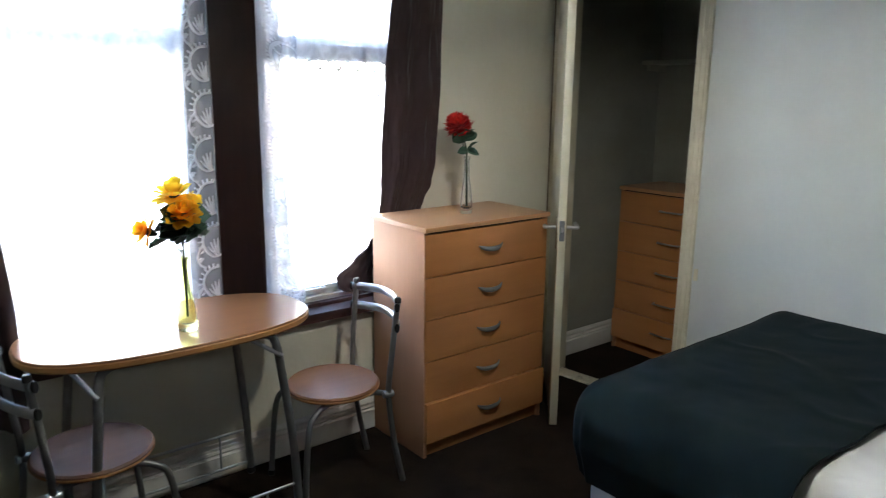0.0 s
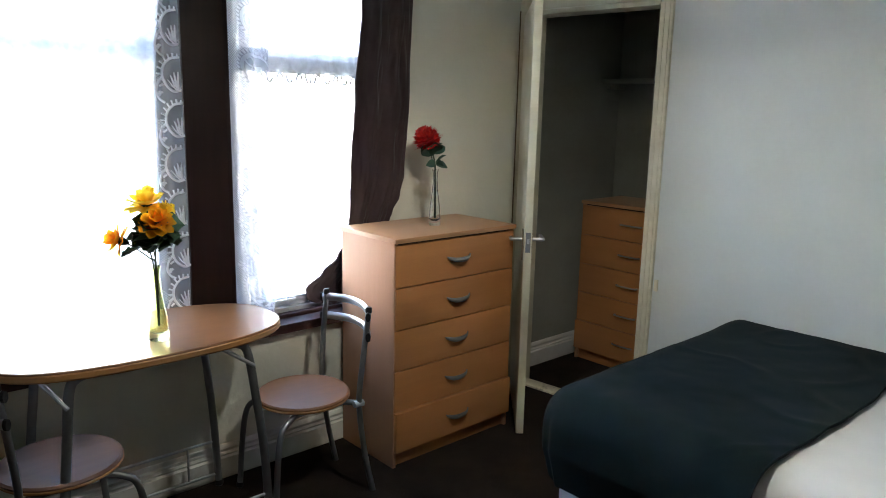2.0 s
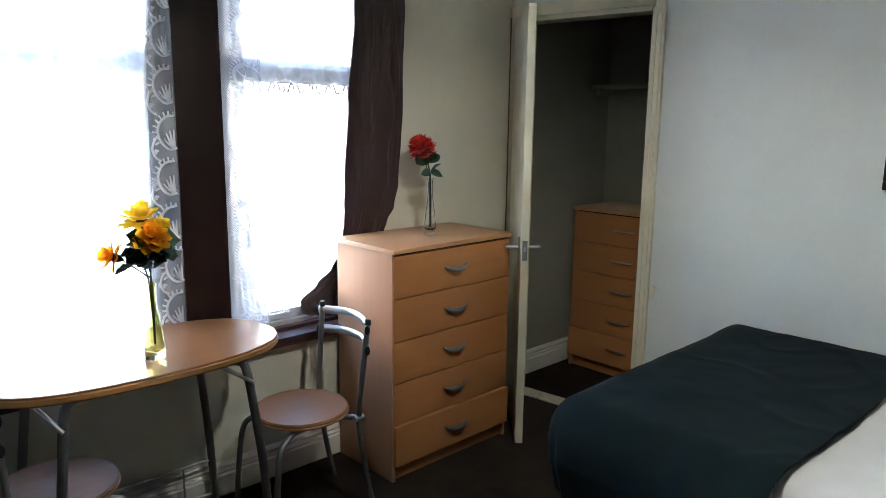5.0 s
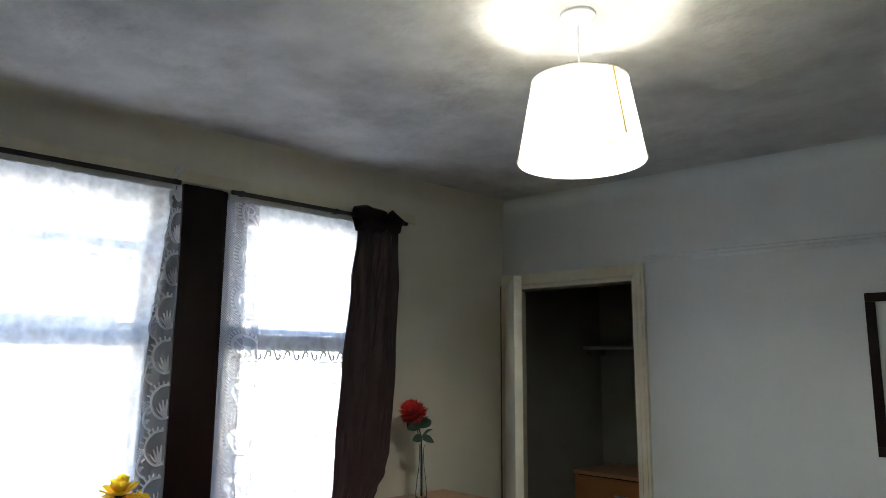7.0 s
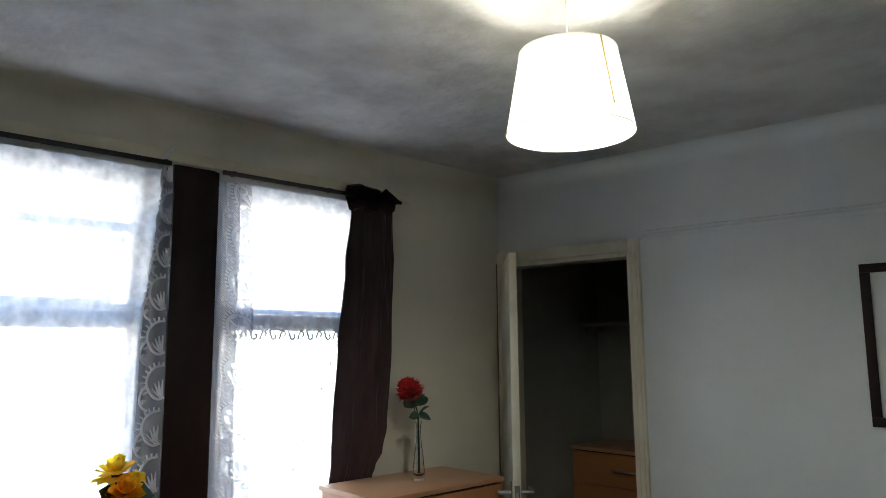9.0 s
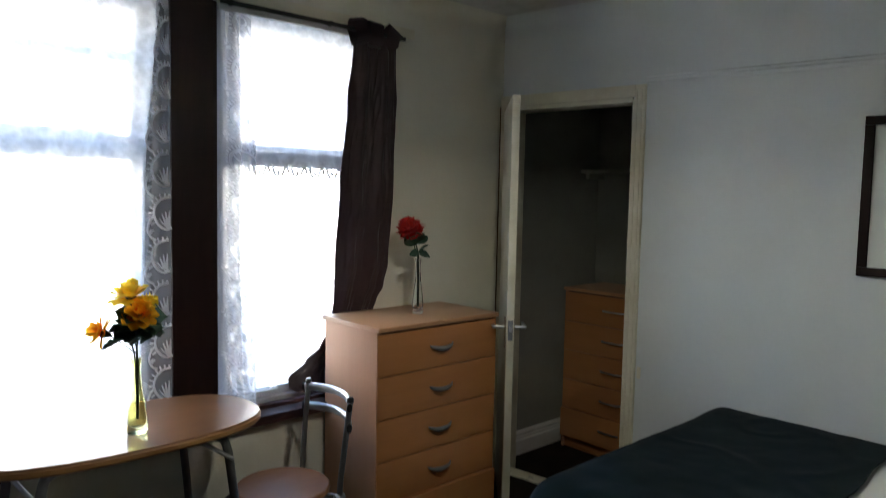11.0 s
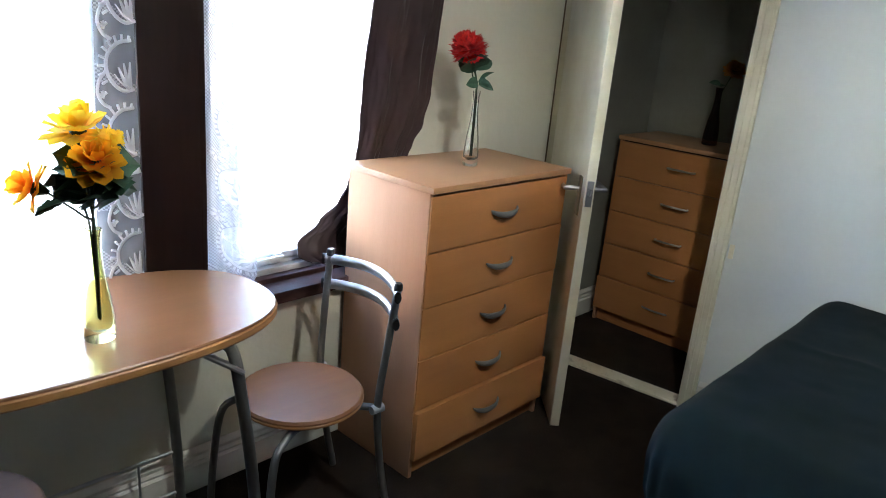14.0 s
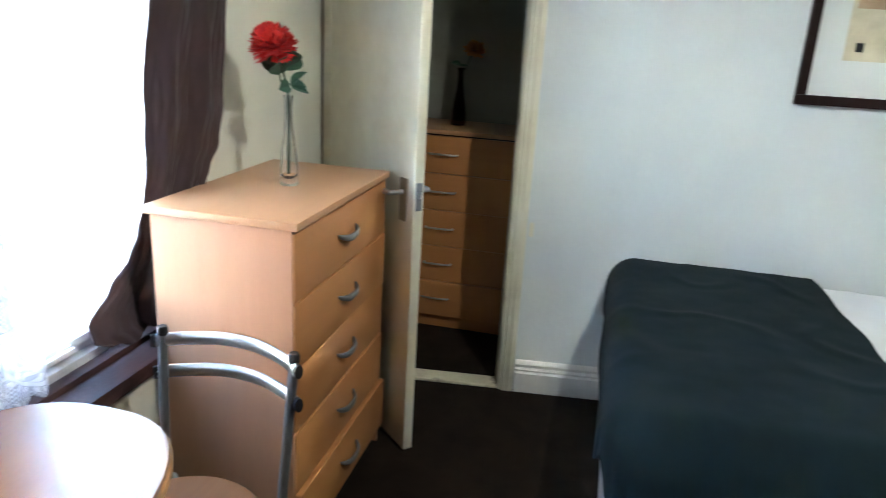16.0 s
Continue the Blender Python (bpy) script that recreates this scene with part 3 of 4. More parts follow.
tagged(pl, "small cream painted keeper plate on door frame", "keeper plate")


# ---- bed ----
BED_M = pose(3.785, 1.81, 0, 0, 0, 90)  # x towards the window wall, y into the room


def bed():
    B = thing("bed", BED_M, "double divan bed with white bedding", "bed")
    foot, head = -0.345, -2.25
    part("divan_base", cubes(((head, 0.02, 0.04), (foot - 0.025, 1.185, 0.34)), bevel=0.02), M_DIVAN, B, "pale fabric divan base")
    part("mattress", cubes(((head, 0.015, 0.345), (foot - 0.012, 1.195, 0.565)), bevel=0.06), M_SHEET, B)
    for x in (head + 0.1, foot - 0.15):
        for y in (0.12, 1.1):
            bm = bmesh.new()
            lathe(bm, [(0.02, 0), (0.025, 0.005), (0.025, 0.04), (0.02, 0.045)], 12, (x, y, 0))
            part("castor", bm, M_BLACK, B)
    return B


bed()


def drape(x0, x1, y_wall, y_edge, top, drop_side, drop_foot, foot_x, nx, ny, thick, seed, wave, puff=0.0, bow=0.0, Rs=0.085, Rf=0.085, pleat=0.014, corner=4.0, crest=0.0, tuck=0.0):
    """A soft sheet over the bed: flat on top, rounded over the near side and, if foot_x is set, over the foot."""
    bm = bmesh.new()
    off = Vector((seed * 7.3, seed * 1.7, 0))
    s_top, flat = abs(y_edge - y_wall), x1 - x0
    total_y, total_x = s_top + drop_side, flat + (drop_foot if foot_x else 0)
    grid = []
    for i in range(nx + 1):
        a = i / nx * total_x
        row = []
        for j in range(ny + 1):
            b = j / ny * total_y
            ea = a - (flat - Rf) if foot_x else -1.0
            eb = b - (s_top - Rs)
            h2 = math.hypot(max(ea, 0), max(eb, 0))
            dx, dy = (max(ea, 0) / h2, max(eb, 0) / h2) if h2 > 0 else (0, 0)
            R = Rf * dx * dx + Rs * dy * dy if h2 > 0 else Rs
            r = (max(ea, 0) ** corner + max(eb, 0) ** corner) ** (1 / corner) * (1 - 0.3 * (2 * dx * dy) ** 2)
            if r < R * math.pi / 2:
                hor, drop = R * math.sin(r / R), R * (1 - math.cos(r / R))
            else:
                hor, drop = R, R + r - R * math.pi / 2
            x = x0 + min(a, flat - Rf if foot_x else a) + hor * dx
            y = y_wall + min(b, s_top - Rs) + hor * dy
            x, y = x - tuck * max(0.0, drop - 0.2) * dx, y - tuck * max(0.0, drop - 0.2) * dy
            q = Vector((x * 3.1, y * 3.1, drop * 3)) + off
            n = noise.noise(q) * 0.6 + noise.noise(q * 2.7) * 0.25 + noise.noise(q * 6) * 0.12
            crease = max(0.0, 1 - abs(noise.noise(q * 0.9 + Vector((4, 9, 2)))) * 10) * 0.004
            hang = min(1.0, drop / 0.12)
            fold = math.sin(a * 13 * dy + b * 13 * dx + 3 * noise.noise(q * 0.7)) * hang
            push = wave * n * 1.1 * hang + pleat * fold * hang
            z = top - drop + (wave * n + crease) * (1 - 0.7 * hang) + puff * math.sin(math.pi * min(1, b / s_top)) * (1 - hang) + crest * math.exp(-(b / 0.16) ** 2) * (1 - hang)
            x -= bow * math.sin(math.pi * min(1, b / s_top)) * (1 - i / nx) ** 2 + 0.35 * bow * noise.noise(Vector((b * 5, seed, 0))) * (1 - i / nx) ** 6
            row.append(bm.verts.new((x + push * dx, y + push * dy, z)))
        grid.append(row)
    for i in range(nx):
        for j in range(ny):
            bm.faces.new((grid[i][j], grid[i + 1][j], grid[i + 1][j + 1], grid[i][j + 1]))
    bmesh.ops.recalc_face_normals(bm, faces=bm.faces)
    bmesh.ops.solidify(bm, geom=bm.faces[:], thickness=thick)
    return bm


ob = part("bed_throw", drape(-1.06, -0.328, 0.01, 1.305, 0.610, 0.27, 0.13, True, 60, 100, 0.010, 1, 0.009, 0.0, 0.035, 0.14, 0.10, 0.004, 2.8, 0.010, 0.3), M_THROW)
ob.matrix_world = BED_M
tagged(ob, "dark teal throw spread over the bed foot", "throw")
ob = part("duvet", drape(-2.2, -1.0, 0.012, 1.228, 0.588, 0.24, 0, False, 70, 70, 0.016, 2, 0.007, 0.0), M_SHEET)
ob.matrix_world = BED_M
tagged(ob, "white duvet lying on the bed", "duvet")


# ---- window dressing ----
def shade_cloth(name, dark, light, through_share=0.55):
    m = bpy.data.materials.new(name)
    m.use_nodes = True
    nt = m.node_tree
    nt.nodes.remove(nt.nodes["Principled BSDF"])
    d, t, mx = nt.nodes.new("ShaderNodeBsdfDiffuse"), nt.nodes.new("ShaderNodeBsdfTranslucent"), nt.nodes.new("ShaderNodeMixShader")
    weave = node(m, "ShaderNodeTexNoise", Scale=160.0, Detail=2.0)
    wire(m, coords(m, (1, 1, 0.2)), weave.inputs["Vector"])
    ramp = node(m, "ShaderNodeValToRGB")
    ramp.color_ramp.elements[0].color, ramp.color_ramp.elements[1].color = dark, light
    wire(m, weave.outputs["Fac"], ramp.inputs["Fac"])
    wire(m, ramp.outputs["Color"], d.inputs[0])
    wire(m, ramp.outputs["Color"], t.inputs[0])
    mx.inputs[0].default_value = through_share
    wire(m, d.outputs[0], mx.inputs[1])
    wire(m, t.outputs[0], mx.inputs[2])
    wire(m, mx.outputs[0], nt.nodes["Material Output"].inputs["Surface"])
    return m


def lace_mat(name, base, dense, glow, color, gauze, scale, left, show=1.0):
    """Sheer net with a denser woven scroll motif."""
    m = bpy.data.materials.new(name)
    m.use_nodes = True
    nt = m.node_tree
    nt.nodes.remove(nt.nodes["Principled BSDF"])

    def calc(op, a, b=None, c=None):
        n = nt.nodes.new("ShaderNodeMath")
        n.operation = op
        for k, v in enumerate((a, b, c)):
            if v is None:
                continue
            if isinstance(v, (int, float)):
                n.inputs[k].default_value = v
            else:
                wire(m, v, n.inputs[k])
        return n.outputs[0]

    sep = nt.nodes.new("ShaderNodeSeparateXYZ")
    wire(m, coords(m), sep.inputs[0])
    # stacked scroll motifs: a scalloped outline, a beaded fringe, leaf fingers and a small curl, net between
    flat = nt.nodes.new("ShaderNodeCombineXYZ")
    wire(m, sep.outputs["X"], flat.inputs["X"])
    wire(m, sep.outputs["Z"], flat.inputs["Y"])
    u = calc("DIVIDE", calc("SUBTRACT", sep.outputs["X"], left), 0.122)
    lean = calc("MULTIPLY_ADD", u, 0.35, calc("DIVIDE", sep.outputs["Z"], scale))
    v = calc("FRACT", lean)

    def ellipse(cu, cv, ru, rv):
        du = calc("DIVIDE", calc("SUBTRACT", u, cu), ru)
        dv = calc("DIVIDE", calc("SUBTRACT", v, cv), rv)
        return calc("SQRT", calc("ADD", calc("MULTIPLY", du, du), calc("MULTIPLY", dv, dv))), calc("ARCTAN2", dv, du)

    def near(a, b, w):
        return calc("LESS_THAN", calc("ABSOLUTE", calc("SUBTRACT", a, b)), w)

    d1, ang = ellipse(0.78, 0.46, 0.62, 0.36)
    line = near(d1, 1.0, 0.075)
    scal = calc("MULTIPLY", calc("GREATER_THAN", calc("SINE", calc("MULTIPLY", ang, 34.0)), -0.25), near(d1, 1.19, 0.085))
    d2, a2 = ellipse(1.0, 0.34, 0.62, 0.30)
    fan = calc("GREATER_THAN", calc("SINE", calc("MULTIPLY_ADD", a2, 11.0, calc("MULTIPLY", d2, 4.0))), -0.15)
    inner = calc("MULTIPLY", calc("MULTIPLY", fan, calc("LESS_THAN", d2, 1.0)), calc("MULTIPLY", calc("GREATER_THAN", d2, 0.25), calc("LESS_THAN", d1, 0.9)))
    d3, a3 = ellipse(0.42, 0.62, 0.20, 0.115)
    curl = near(calc("MULTIPLY_ADD", a3, 0.06, d3), 0.8, 0.16)
    d4, a4 = ellipse(0.08, 0.93, 0.26, 0.13)
    rosette = calc("MULTIPLY", calc("GREATER_THAN", calc("SINE", calc("MULTIPLY", a4, 6.0)), -0.3), near(d4, 0.6, 0.32))
    motif = calc("MULTIPLY", calc("MAXIMUM", calc("MAXIMUM", inner, calc("MAXIMUM", curl, rosette)), calc("MAXIMUM", line, scal)), show)
    chk = node(m, "ShaderNodeTexChecker", Scale=210.0)
    wire(m, flat.outputs[0], chk.inputs["Vector"])
    mesh_area = calc("MULTIPLY", calc("GREATER_THAN", d1, 1.25), calc("MULTIPLY", chk.outputs["Fac"], 0.40))
    r_out = calc("MINIMUM", calc("ADD", calc("MULTIPLY_ADD", motif, dense, base), mesh_area), 0.92)
    tr = nt.nodes.new("ShaderNodeBsdfTransparent")
    df = nt.nodes.new("ShaderNodeBsdfDiffuse")
    tl = nt.nodes.new("ShaderNodeBsdfTranslucent")
    hue = nt.nodes.new("ShaderNodeMix")
    hue.data_type = "RGBA"
    hue.inputs["A"].default_value, hue.inputs["B"].default_value = (*gauze, 1), (*color, 1)
    wire(m, calc("MINIMUM", calc("ADD", motif, mesh_area), 1.0), hue.inputs["Factor"])
    wire(m, hue.outputs["Result"], df.inputs[0])
    wire(m, hue.outputs["Result"], tl.inputs[0])
    m1, m2 = nt.nodes.new("ShaderNodeMixShader"), nt.nodes.new("ShaderNodeMixShader")
    m1.inputs[0].default_value = glow
    wire(m, df.outputs[0], m1.inputs[1])
    wire(m, tl.outputs[0], m1.inputs[2])
    wire(m, r_out, m2.inputs[0])
    wire(m, tr.outputs[0], m2.inputs[1])
    wire(m, m1.outputs[0], m2.inputs[2])
    wire(m, m2.outputs[0], nt.nodes["Material Output"].inputs["Surface"])
    return m


# lace edge: net ground greyed, its shadow put into the gauze colour
M_LACE_SHADED = lace_mat("lace_edge_shaded", 0.84, 0.12, 0.09, (0.84, 0.86, 0.90), (0.27, 0.278, 0.305), 0.16, 1.70, 0.0)
M_LACE_THICK = lace_mat("gathered_lace", 0.60, 0.32, 0.22, (0.74, 0.77, 0.84), (0.60, 0.64, 0.75), 0.175, 2.05)
M_THREAD = shade_cloth("lace_thread", (0.74, 0.76, 0.80, 1), (0.84, 0.86, 0.90, 1), 0.22)
M_SHEER = bpy.data.materials.new("sheer_net")
M_SHEER.use_nodes = True
nt = M_SHEER.node_tree
nt.nodes.remove(nt.nodes["Principled BSDF"])
tr, tl, mx = nt.nodes.new("ShaderNodeBsdfTransparent"), nt.nodes.new("ShaderNodeBsdfTranslucent"), nt.nodes.new("ShaderNodeMixShader")
tl.inputs[0].default_value = (0.9, 0.91, 0.94, 1)
weave = node(M_SHEER, "ShaderNodeTexNoise", Scale=40.0, Detail=4.0)
wire(M_SHEER, coords(M_SHEER, (1, 0.2, 1)), weave.inputs["Vector"])
mr = node(M_SHEER, "ShaderNodeMapRange")
mr.inputs["From Min"].default_value, mr.inputs["From Max"].default_value = 0.35, 0.95
mr.inputs["To Min"].default_value, mr.inputs["To Max"].default_value = 0.58, 0.90
scroll = node(M_SHEER, "ShaderNodeTexVoronoi", Scale=13.0)
scroll.feature = "DISTANCE_TO_EDGE"
wire(M_SHEER, coords(M_SHEER, (1, 0.2, 0.8)), scroll.inputs["Vector"])
curl = node(M_SHEER, "ShaderNodeMapRange")
curl.inputs["From Min"].default_value, curl.inputs["From Max"].default_value = 0.04, 0.16
curl.inputs["To Min"].default_value, curl.inputs["To Max"].default_value = 0.2, 0.0
wire(M_SHEER, scroll.outputs["Distance"], curl.inputs["Value"])
both = node(M_SHEER, "ShaderNodeMath")
wire(M_SHEER, weave.outputs["Fac"], both.inputs[0])
wire(M_SHEER, curl.outputs["Result"], both.inputs[1])
wire(M_SHEER, both.outputs[0], mr.inputs["Value"])
wire(M_SHEER, mr.outputs["Result"], mx.inputs[0])
wire(M_SHEER, tr.outputs[0], mx.inputs[1])
wire(M_SHEER, tl.outputs[0], mx.inputs[2])
wire(M_SHEER, mx.outputs[0], nt.nodes["Material Output"].inputs["Surface"])


def lerp_rows(rows, z):
    """Piecewise smooth values of rows (z, a, b, ...) from the top down."""
    for p, q in zip(rows, rows[1:]):
        if p[0] >= z >= q[0]:
            t = (p[0] - z) / (p[0] - q[0])
            t = t * t * (3 - 2 * t)
            return [a + (b - a) * t for a, b in zip(p[1:], q[1:])]
    return list(rows[-1][1:])


def hanging(rows, folds, depth, nz, nx, thick, seed, flare=0.0, crinkle=0.0):
    """A hanging cloth: rows (z, x_left, y_left, x_right, y_right) with pleats across."""
    bm = bmesh.new()
    ztop, zbot = rows[0][0], rows[-1][0]
    grid = []
    for i in range(nz + 1):
        z = ztop + (zbot - ztop) * i / nz
        xl, yl, xr, yr = lerp_rows(rows, z)
        row = []
        for j in range(nx + 1):
            t = j / nx
            ph = t * folds * 2 * math.pi + seed
            w = noise.noise(Vector((t * 3 + seed, z * 1.6, seed))) * 1.6
            amp = depth * (0.65 + 0.5 * noise.noise(Vector((t * 4, z * 0.9, seed + 5)))) * (1 + flare * i / nz)
            y = yl + (yr - yl) * t + amp * math.sin(ph + w) + 0.14 * amp * math.sin(2.3 * ph + 2 * w)
            y += crinkle * (noise.noise(Vector((t * 7, z * 5 + t * 6, seed + 9))) + 0.5 * noise.noise(Vector((t * 16, z * 11 - t * 8, seed))))
            x = xl + (xr - xl) * t + 0.12 * amp * math.cos(ph + w)
            row.append(bm.verts.new((x, y, z + 0.008 * math.sin(ph) * (i == nz))))
        grid.append(row)
    for i in range(nz):
        for j in range(nx):
            bm.faces.new((grid[i][j], grid[i + 1][j], grid[i + 1][j + 1], grid[i][j + 1]))
    bmesh.ops.recalc_face_normals(bm, faces=bm.faces)
    if thick:
        bmesh.ops.solidify(bm, geom=bm.faces[:], thickness=thick)
    return bm


cur = thing("curtain", pose(0, 0, 0), "dark brown curtain pulled aside, tail on the sill", "curtain", "brown curtains")
part("cloth", hanging([(2.185, 2.60, 2.555, 2.832, 2.555), (1.9, 2.575, 2.56, 2.838, 2.555), (1.55, 2.565, 2.60, 2.834, 2.56), (1.2, 2.578, 2.645, 2.820, 2.570),
                       (1.10, 2.58, 2.655, 2.800, 2.580), (1.03, 2.58, 2.66, 2.770, 2.594), (0.985, 2.577, 2.668, 2.758, 2.604), (0.95, 2.573, 2.675, 2.75, 2.612), (0.89, 2.560, 2.685, 2.735, 2.64), (0.83, 2.53, 2.69, 2.72, 2.655), (0.765, 2.455, 2.695, 2.70, 2.655), (0.705, 2.365, 2.69, 2.68, 2.65), (0.665, 2.358, 2.672, 2.67, 2.645), (0.635, 2.40, 2.655, 2.67, 2.645)],
                      2.2, 0.011, 110, 70, 0.003, 1.2, 0.0, 0.008), M_CURTAIN, cur)
for x, tilt in ((2.62, -14), (2.70, 3), (2.79, 30)):
    bm = bmesh.new()
    n = 10
    ring = []
    for k in range(n + 1):
        a = math.pi * 2 * k / n
        ring.append((0.034 * math.sin(a), 0.060 * math.cos(a)))
    vs = []
    for ox in (-0.030, 0.030):
        flare = 1.0 + 0.4 * (ox > 0)
        vs.append([bm.verts.new((ox * flare + 0.006 * math.sin(3 * k), yy * 0.9, zz)) for k, (yy, zz) in enumerate(ring[:-1])])
    for k in range(n):
        bm.faces.new((vs[0][k], vs[0][(k + 1) % n], vs[1][(k + 1) % n], vs[1][k]))
    bmesh.ops.solidify(bm, geom=bm.faces[:], thickness=0.004)
    bmesh.ops.transform(bm, matrix=pose(x, 2.56, 2.215, 0, tilt, 0), verts=bm.verts)
    part("tab", bm, M_CURTAIN, cur, "brown fabric tab loop")
cur = thing("curtain", pose(0, 0, 0), "dark brown curtain hanging beside the window", "curtain", "brown curtains")
part("cloth", hanging([(2.20, 0.62, 2.545, 1.02, 2.545), (1.6, 0.60, 2.53, 1.08, 2.54), (1.2, 0.59, 2.52, 1.108, 2.54), (0.8, 0.60, 2.50, 1.13, 2.53), (0.44, 0.60, 2.49, 1.13, 2.52)],
                      4.5, 0.024, 70, 80, 0.003, 2.7, 0.3, 0.008), M_CURTAIN, cur)
rail = thing("curtain_rail", pose(0, 0, 0), "thin black curtain rail above the windows", "curtain rail")
for x0, x1 in ((0.55, 1.80), (2.0, 2.90)):
    bm = bmesh.new()
    box(bm, (x0, 2.572, 2.222), (x1, 2.582, 2.240), 0.003)
    part("track", bm, M_BLACK, rail)
for x in (0.6, 1.2, 1.78, 2.05, 2.5, 2.88):
    bm = bmesh.new()
    box(bm, (x - 0.008, 2.578, 2.224), (x + 0.008, WIN_Y + 0.002, 2.244), 0.002)
    part("bracket", bm, M_BLACK, rail)

net = thing("net_curtain", pose(0, 0, 0), "white lace net curtain across the window", "net curtain", "lace nets")
part("net", hanging([(2.232, 0.92, 2.603, 1.79, 2.606), (1.5, 0.92, 2.625, 1.745, 2.632), (0.64, 0.92, 2.645, 1.745, 2.652)], 9, 0.010, 30, 110, 0, 0.4), M_SHEER, net)
part("gathered_edge", hanging([(2.222, 1.775, 2.612, 1.8115, 2.592), (1.9, 1.745, 2.625, 1.8115, 2.592), (1.5, 1.722, 2.635, 1.8115, 2.590), (1.0, 1.715, 2.645, 1.8115, 2.590), (0.64, 1.725, 2.645, 1.811, 2.592)], 1.6, 0.004, 30, 30, 0, 1.4), M_LACE_SHADED, net)
# scalloped pear motifs sewn along the edge, with a looped fringe and leaf fingers inside
bm = bmesh.new()
for k in range(10):
    z0, lean = 0.70 + 0.158 * k, 0.006 * math.sin(1.9 * k)
    squeeze = 1.0 - 0.55 * max(0.0, (z0 - 1.55) / 0.6)
    left, yy = 1.812 - 0.095 * squeeze, 2.584

    def spot(u, v):
        return (left + (1.810 - left) * u + lean * squeeze, yy, z0 + 0.158 * v)

    tube(bm, [spot(0.95, 1.02), spot(0.60, 0.97), spot(0.34, 0.80), spot(0.30, 0.58), spot(0.46, 0.38), spot(0.72, 0.27), spot(0.98, 0.30)], 0.0046, 6, 5, flat=0.6)
    tube(bm, [spot(0.30, 0.58), spot(0.12, 0.44), spot(0.05, 0.26), spot(0.16, 0.10), spot(0.36, 0.02)], 0.0042, 6, 5, flat=0.6)
    for j in range(9):
        a = math.radians(75 + 17 * j)
        cu, cv = 0.74 + 0.50 * math.cos(a), 0.62 + 0.38 * math.sin(a)
        tube(bm, [spot(cu, cv), spot(cu + 0.15 * math.cos(a), cv + 0.10 * math.sin(a))], 0.0034, 6, 1)
    for j, (u, v) in enumerate(((0.50, 0.52), (0.60, 0.62), (0.74, 0.68), (0.90, 0.70))):
        tube(bm, [spot(0.86, 0.30), spot((0.86 + u) / 2, (0.30 + v) / 2 - 0.03), spot(u, v)], lambda t: 0.0072 * (1 - 0.7 * t), 6, 4, flat=0.5)
    for j in range(4):
        a = math.radians(40 + 70 * j)
        tube(bm, [spot(0.20, 0.22), spot(0.20 + 0.10 * math.cos(a), 0.22 + 0.055 * math.sin(a))], 0.0040, 6, 1)
part("motif", bm, M_THREAD, net, "white scalloped lace motifs")
part("heading", cubes(((0.92, 2.596, 2.205), (1.79, 2.610, 2.234)), bevel=0.004), M_SHEET, net, "gathered white heading tape")
net = thing("net_curtain", pose(0, 0, 0), "white lace net curtain drawn to one side", "net curtain", "lace nets")
part("net", hanging([(2.228, 2.005, 2.612, 2.15, 2.614), (1.6, 2.005, 2.63, 2.185, 2.64), (1.0, 2.01, 2.65, 2.195, 2.66), (0.635, 2.04, 2.65, 2.195, 2.66)], 2.6, 0.012, 30, 34, 0, 3.1), M_LACE_THICK, net)
part("net", hanging([(2.228, 2.003, 2.632, 2.11, 2.634), (1.2, 2.003, 2.67, 2.13, 2.672), (0.635, 2.03, 2.67, 2.17, 2.672)], 2.1, 0.008, 24, 24, 0, 0.7), M_LACE_THICK, net)
part("net", hanging([(2.215, 2.02, 2.618, 2.735, 2.618), (1.63, 2.02, 2.690, 2.735, 2.690)], 7, 0.004, 12, 100, 0, 2.2), M_SHEER, net, "plain sheer net valance")
part("heading", cubes(((2.005, 2.600, 2.205), (2.735, 2.614, 2.232)), bevel=0.004), M_SHEET, net, "gathered white heading tape")
# scrolled lace border under the valance: a run of small curls between two threads
bm = bmesh.new()
for z in (1.632, 1.578):
    tube(bm, [(2.02, 2.700, z), (2.735, 2.700, z)], 0.0022, 6, 1)
for k in range(16):
    x = 2.04 + 0.045 * k
    up = 1 if k % 2 else -1
    tube(bm, [(x - 0.020, 2.700, 1.605 - up * 0.018), (x - 0.006, 2.700, 1.605 + up * 0.016), (x + 0.010, 2.700, 1.605 + up * 0.008), (x + 0.004, 2.700, 1.605 - up * 0.006)], 0.0048, 6, 5)
part("border", bm, M_THREAD, net, "scrolled lace border strip")
# the drawn-back tail of the net with its scalloped edge
part("net", hanging([(1.60 - 0.13 * k, 2.640 - 0.0535 * k, 2.688, 2.742, 2.688) for k in range(6)], 3, 0.003, 30, 24, 0, 1.1), M_SHEER, net, "sheer net tail drawn aside")
bm = bmesh.new()
for k in range(24):
    z = 1.59 - 0.027 * k
    x = 2.640 - 0.4115 * (1.60 - z)
    tube(bm, [(x + 0.004, 2.684, z + 0.010), (x - 0.009, 2.684, z + 0.003), (x - 0.004, 2.684, z - 0.009)], 0.002 if k % 4 else 0.0035, 6, 3)
part("scalloped_edge", bm, M_THREAD, net, "scalloped lace edge")


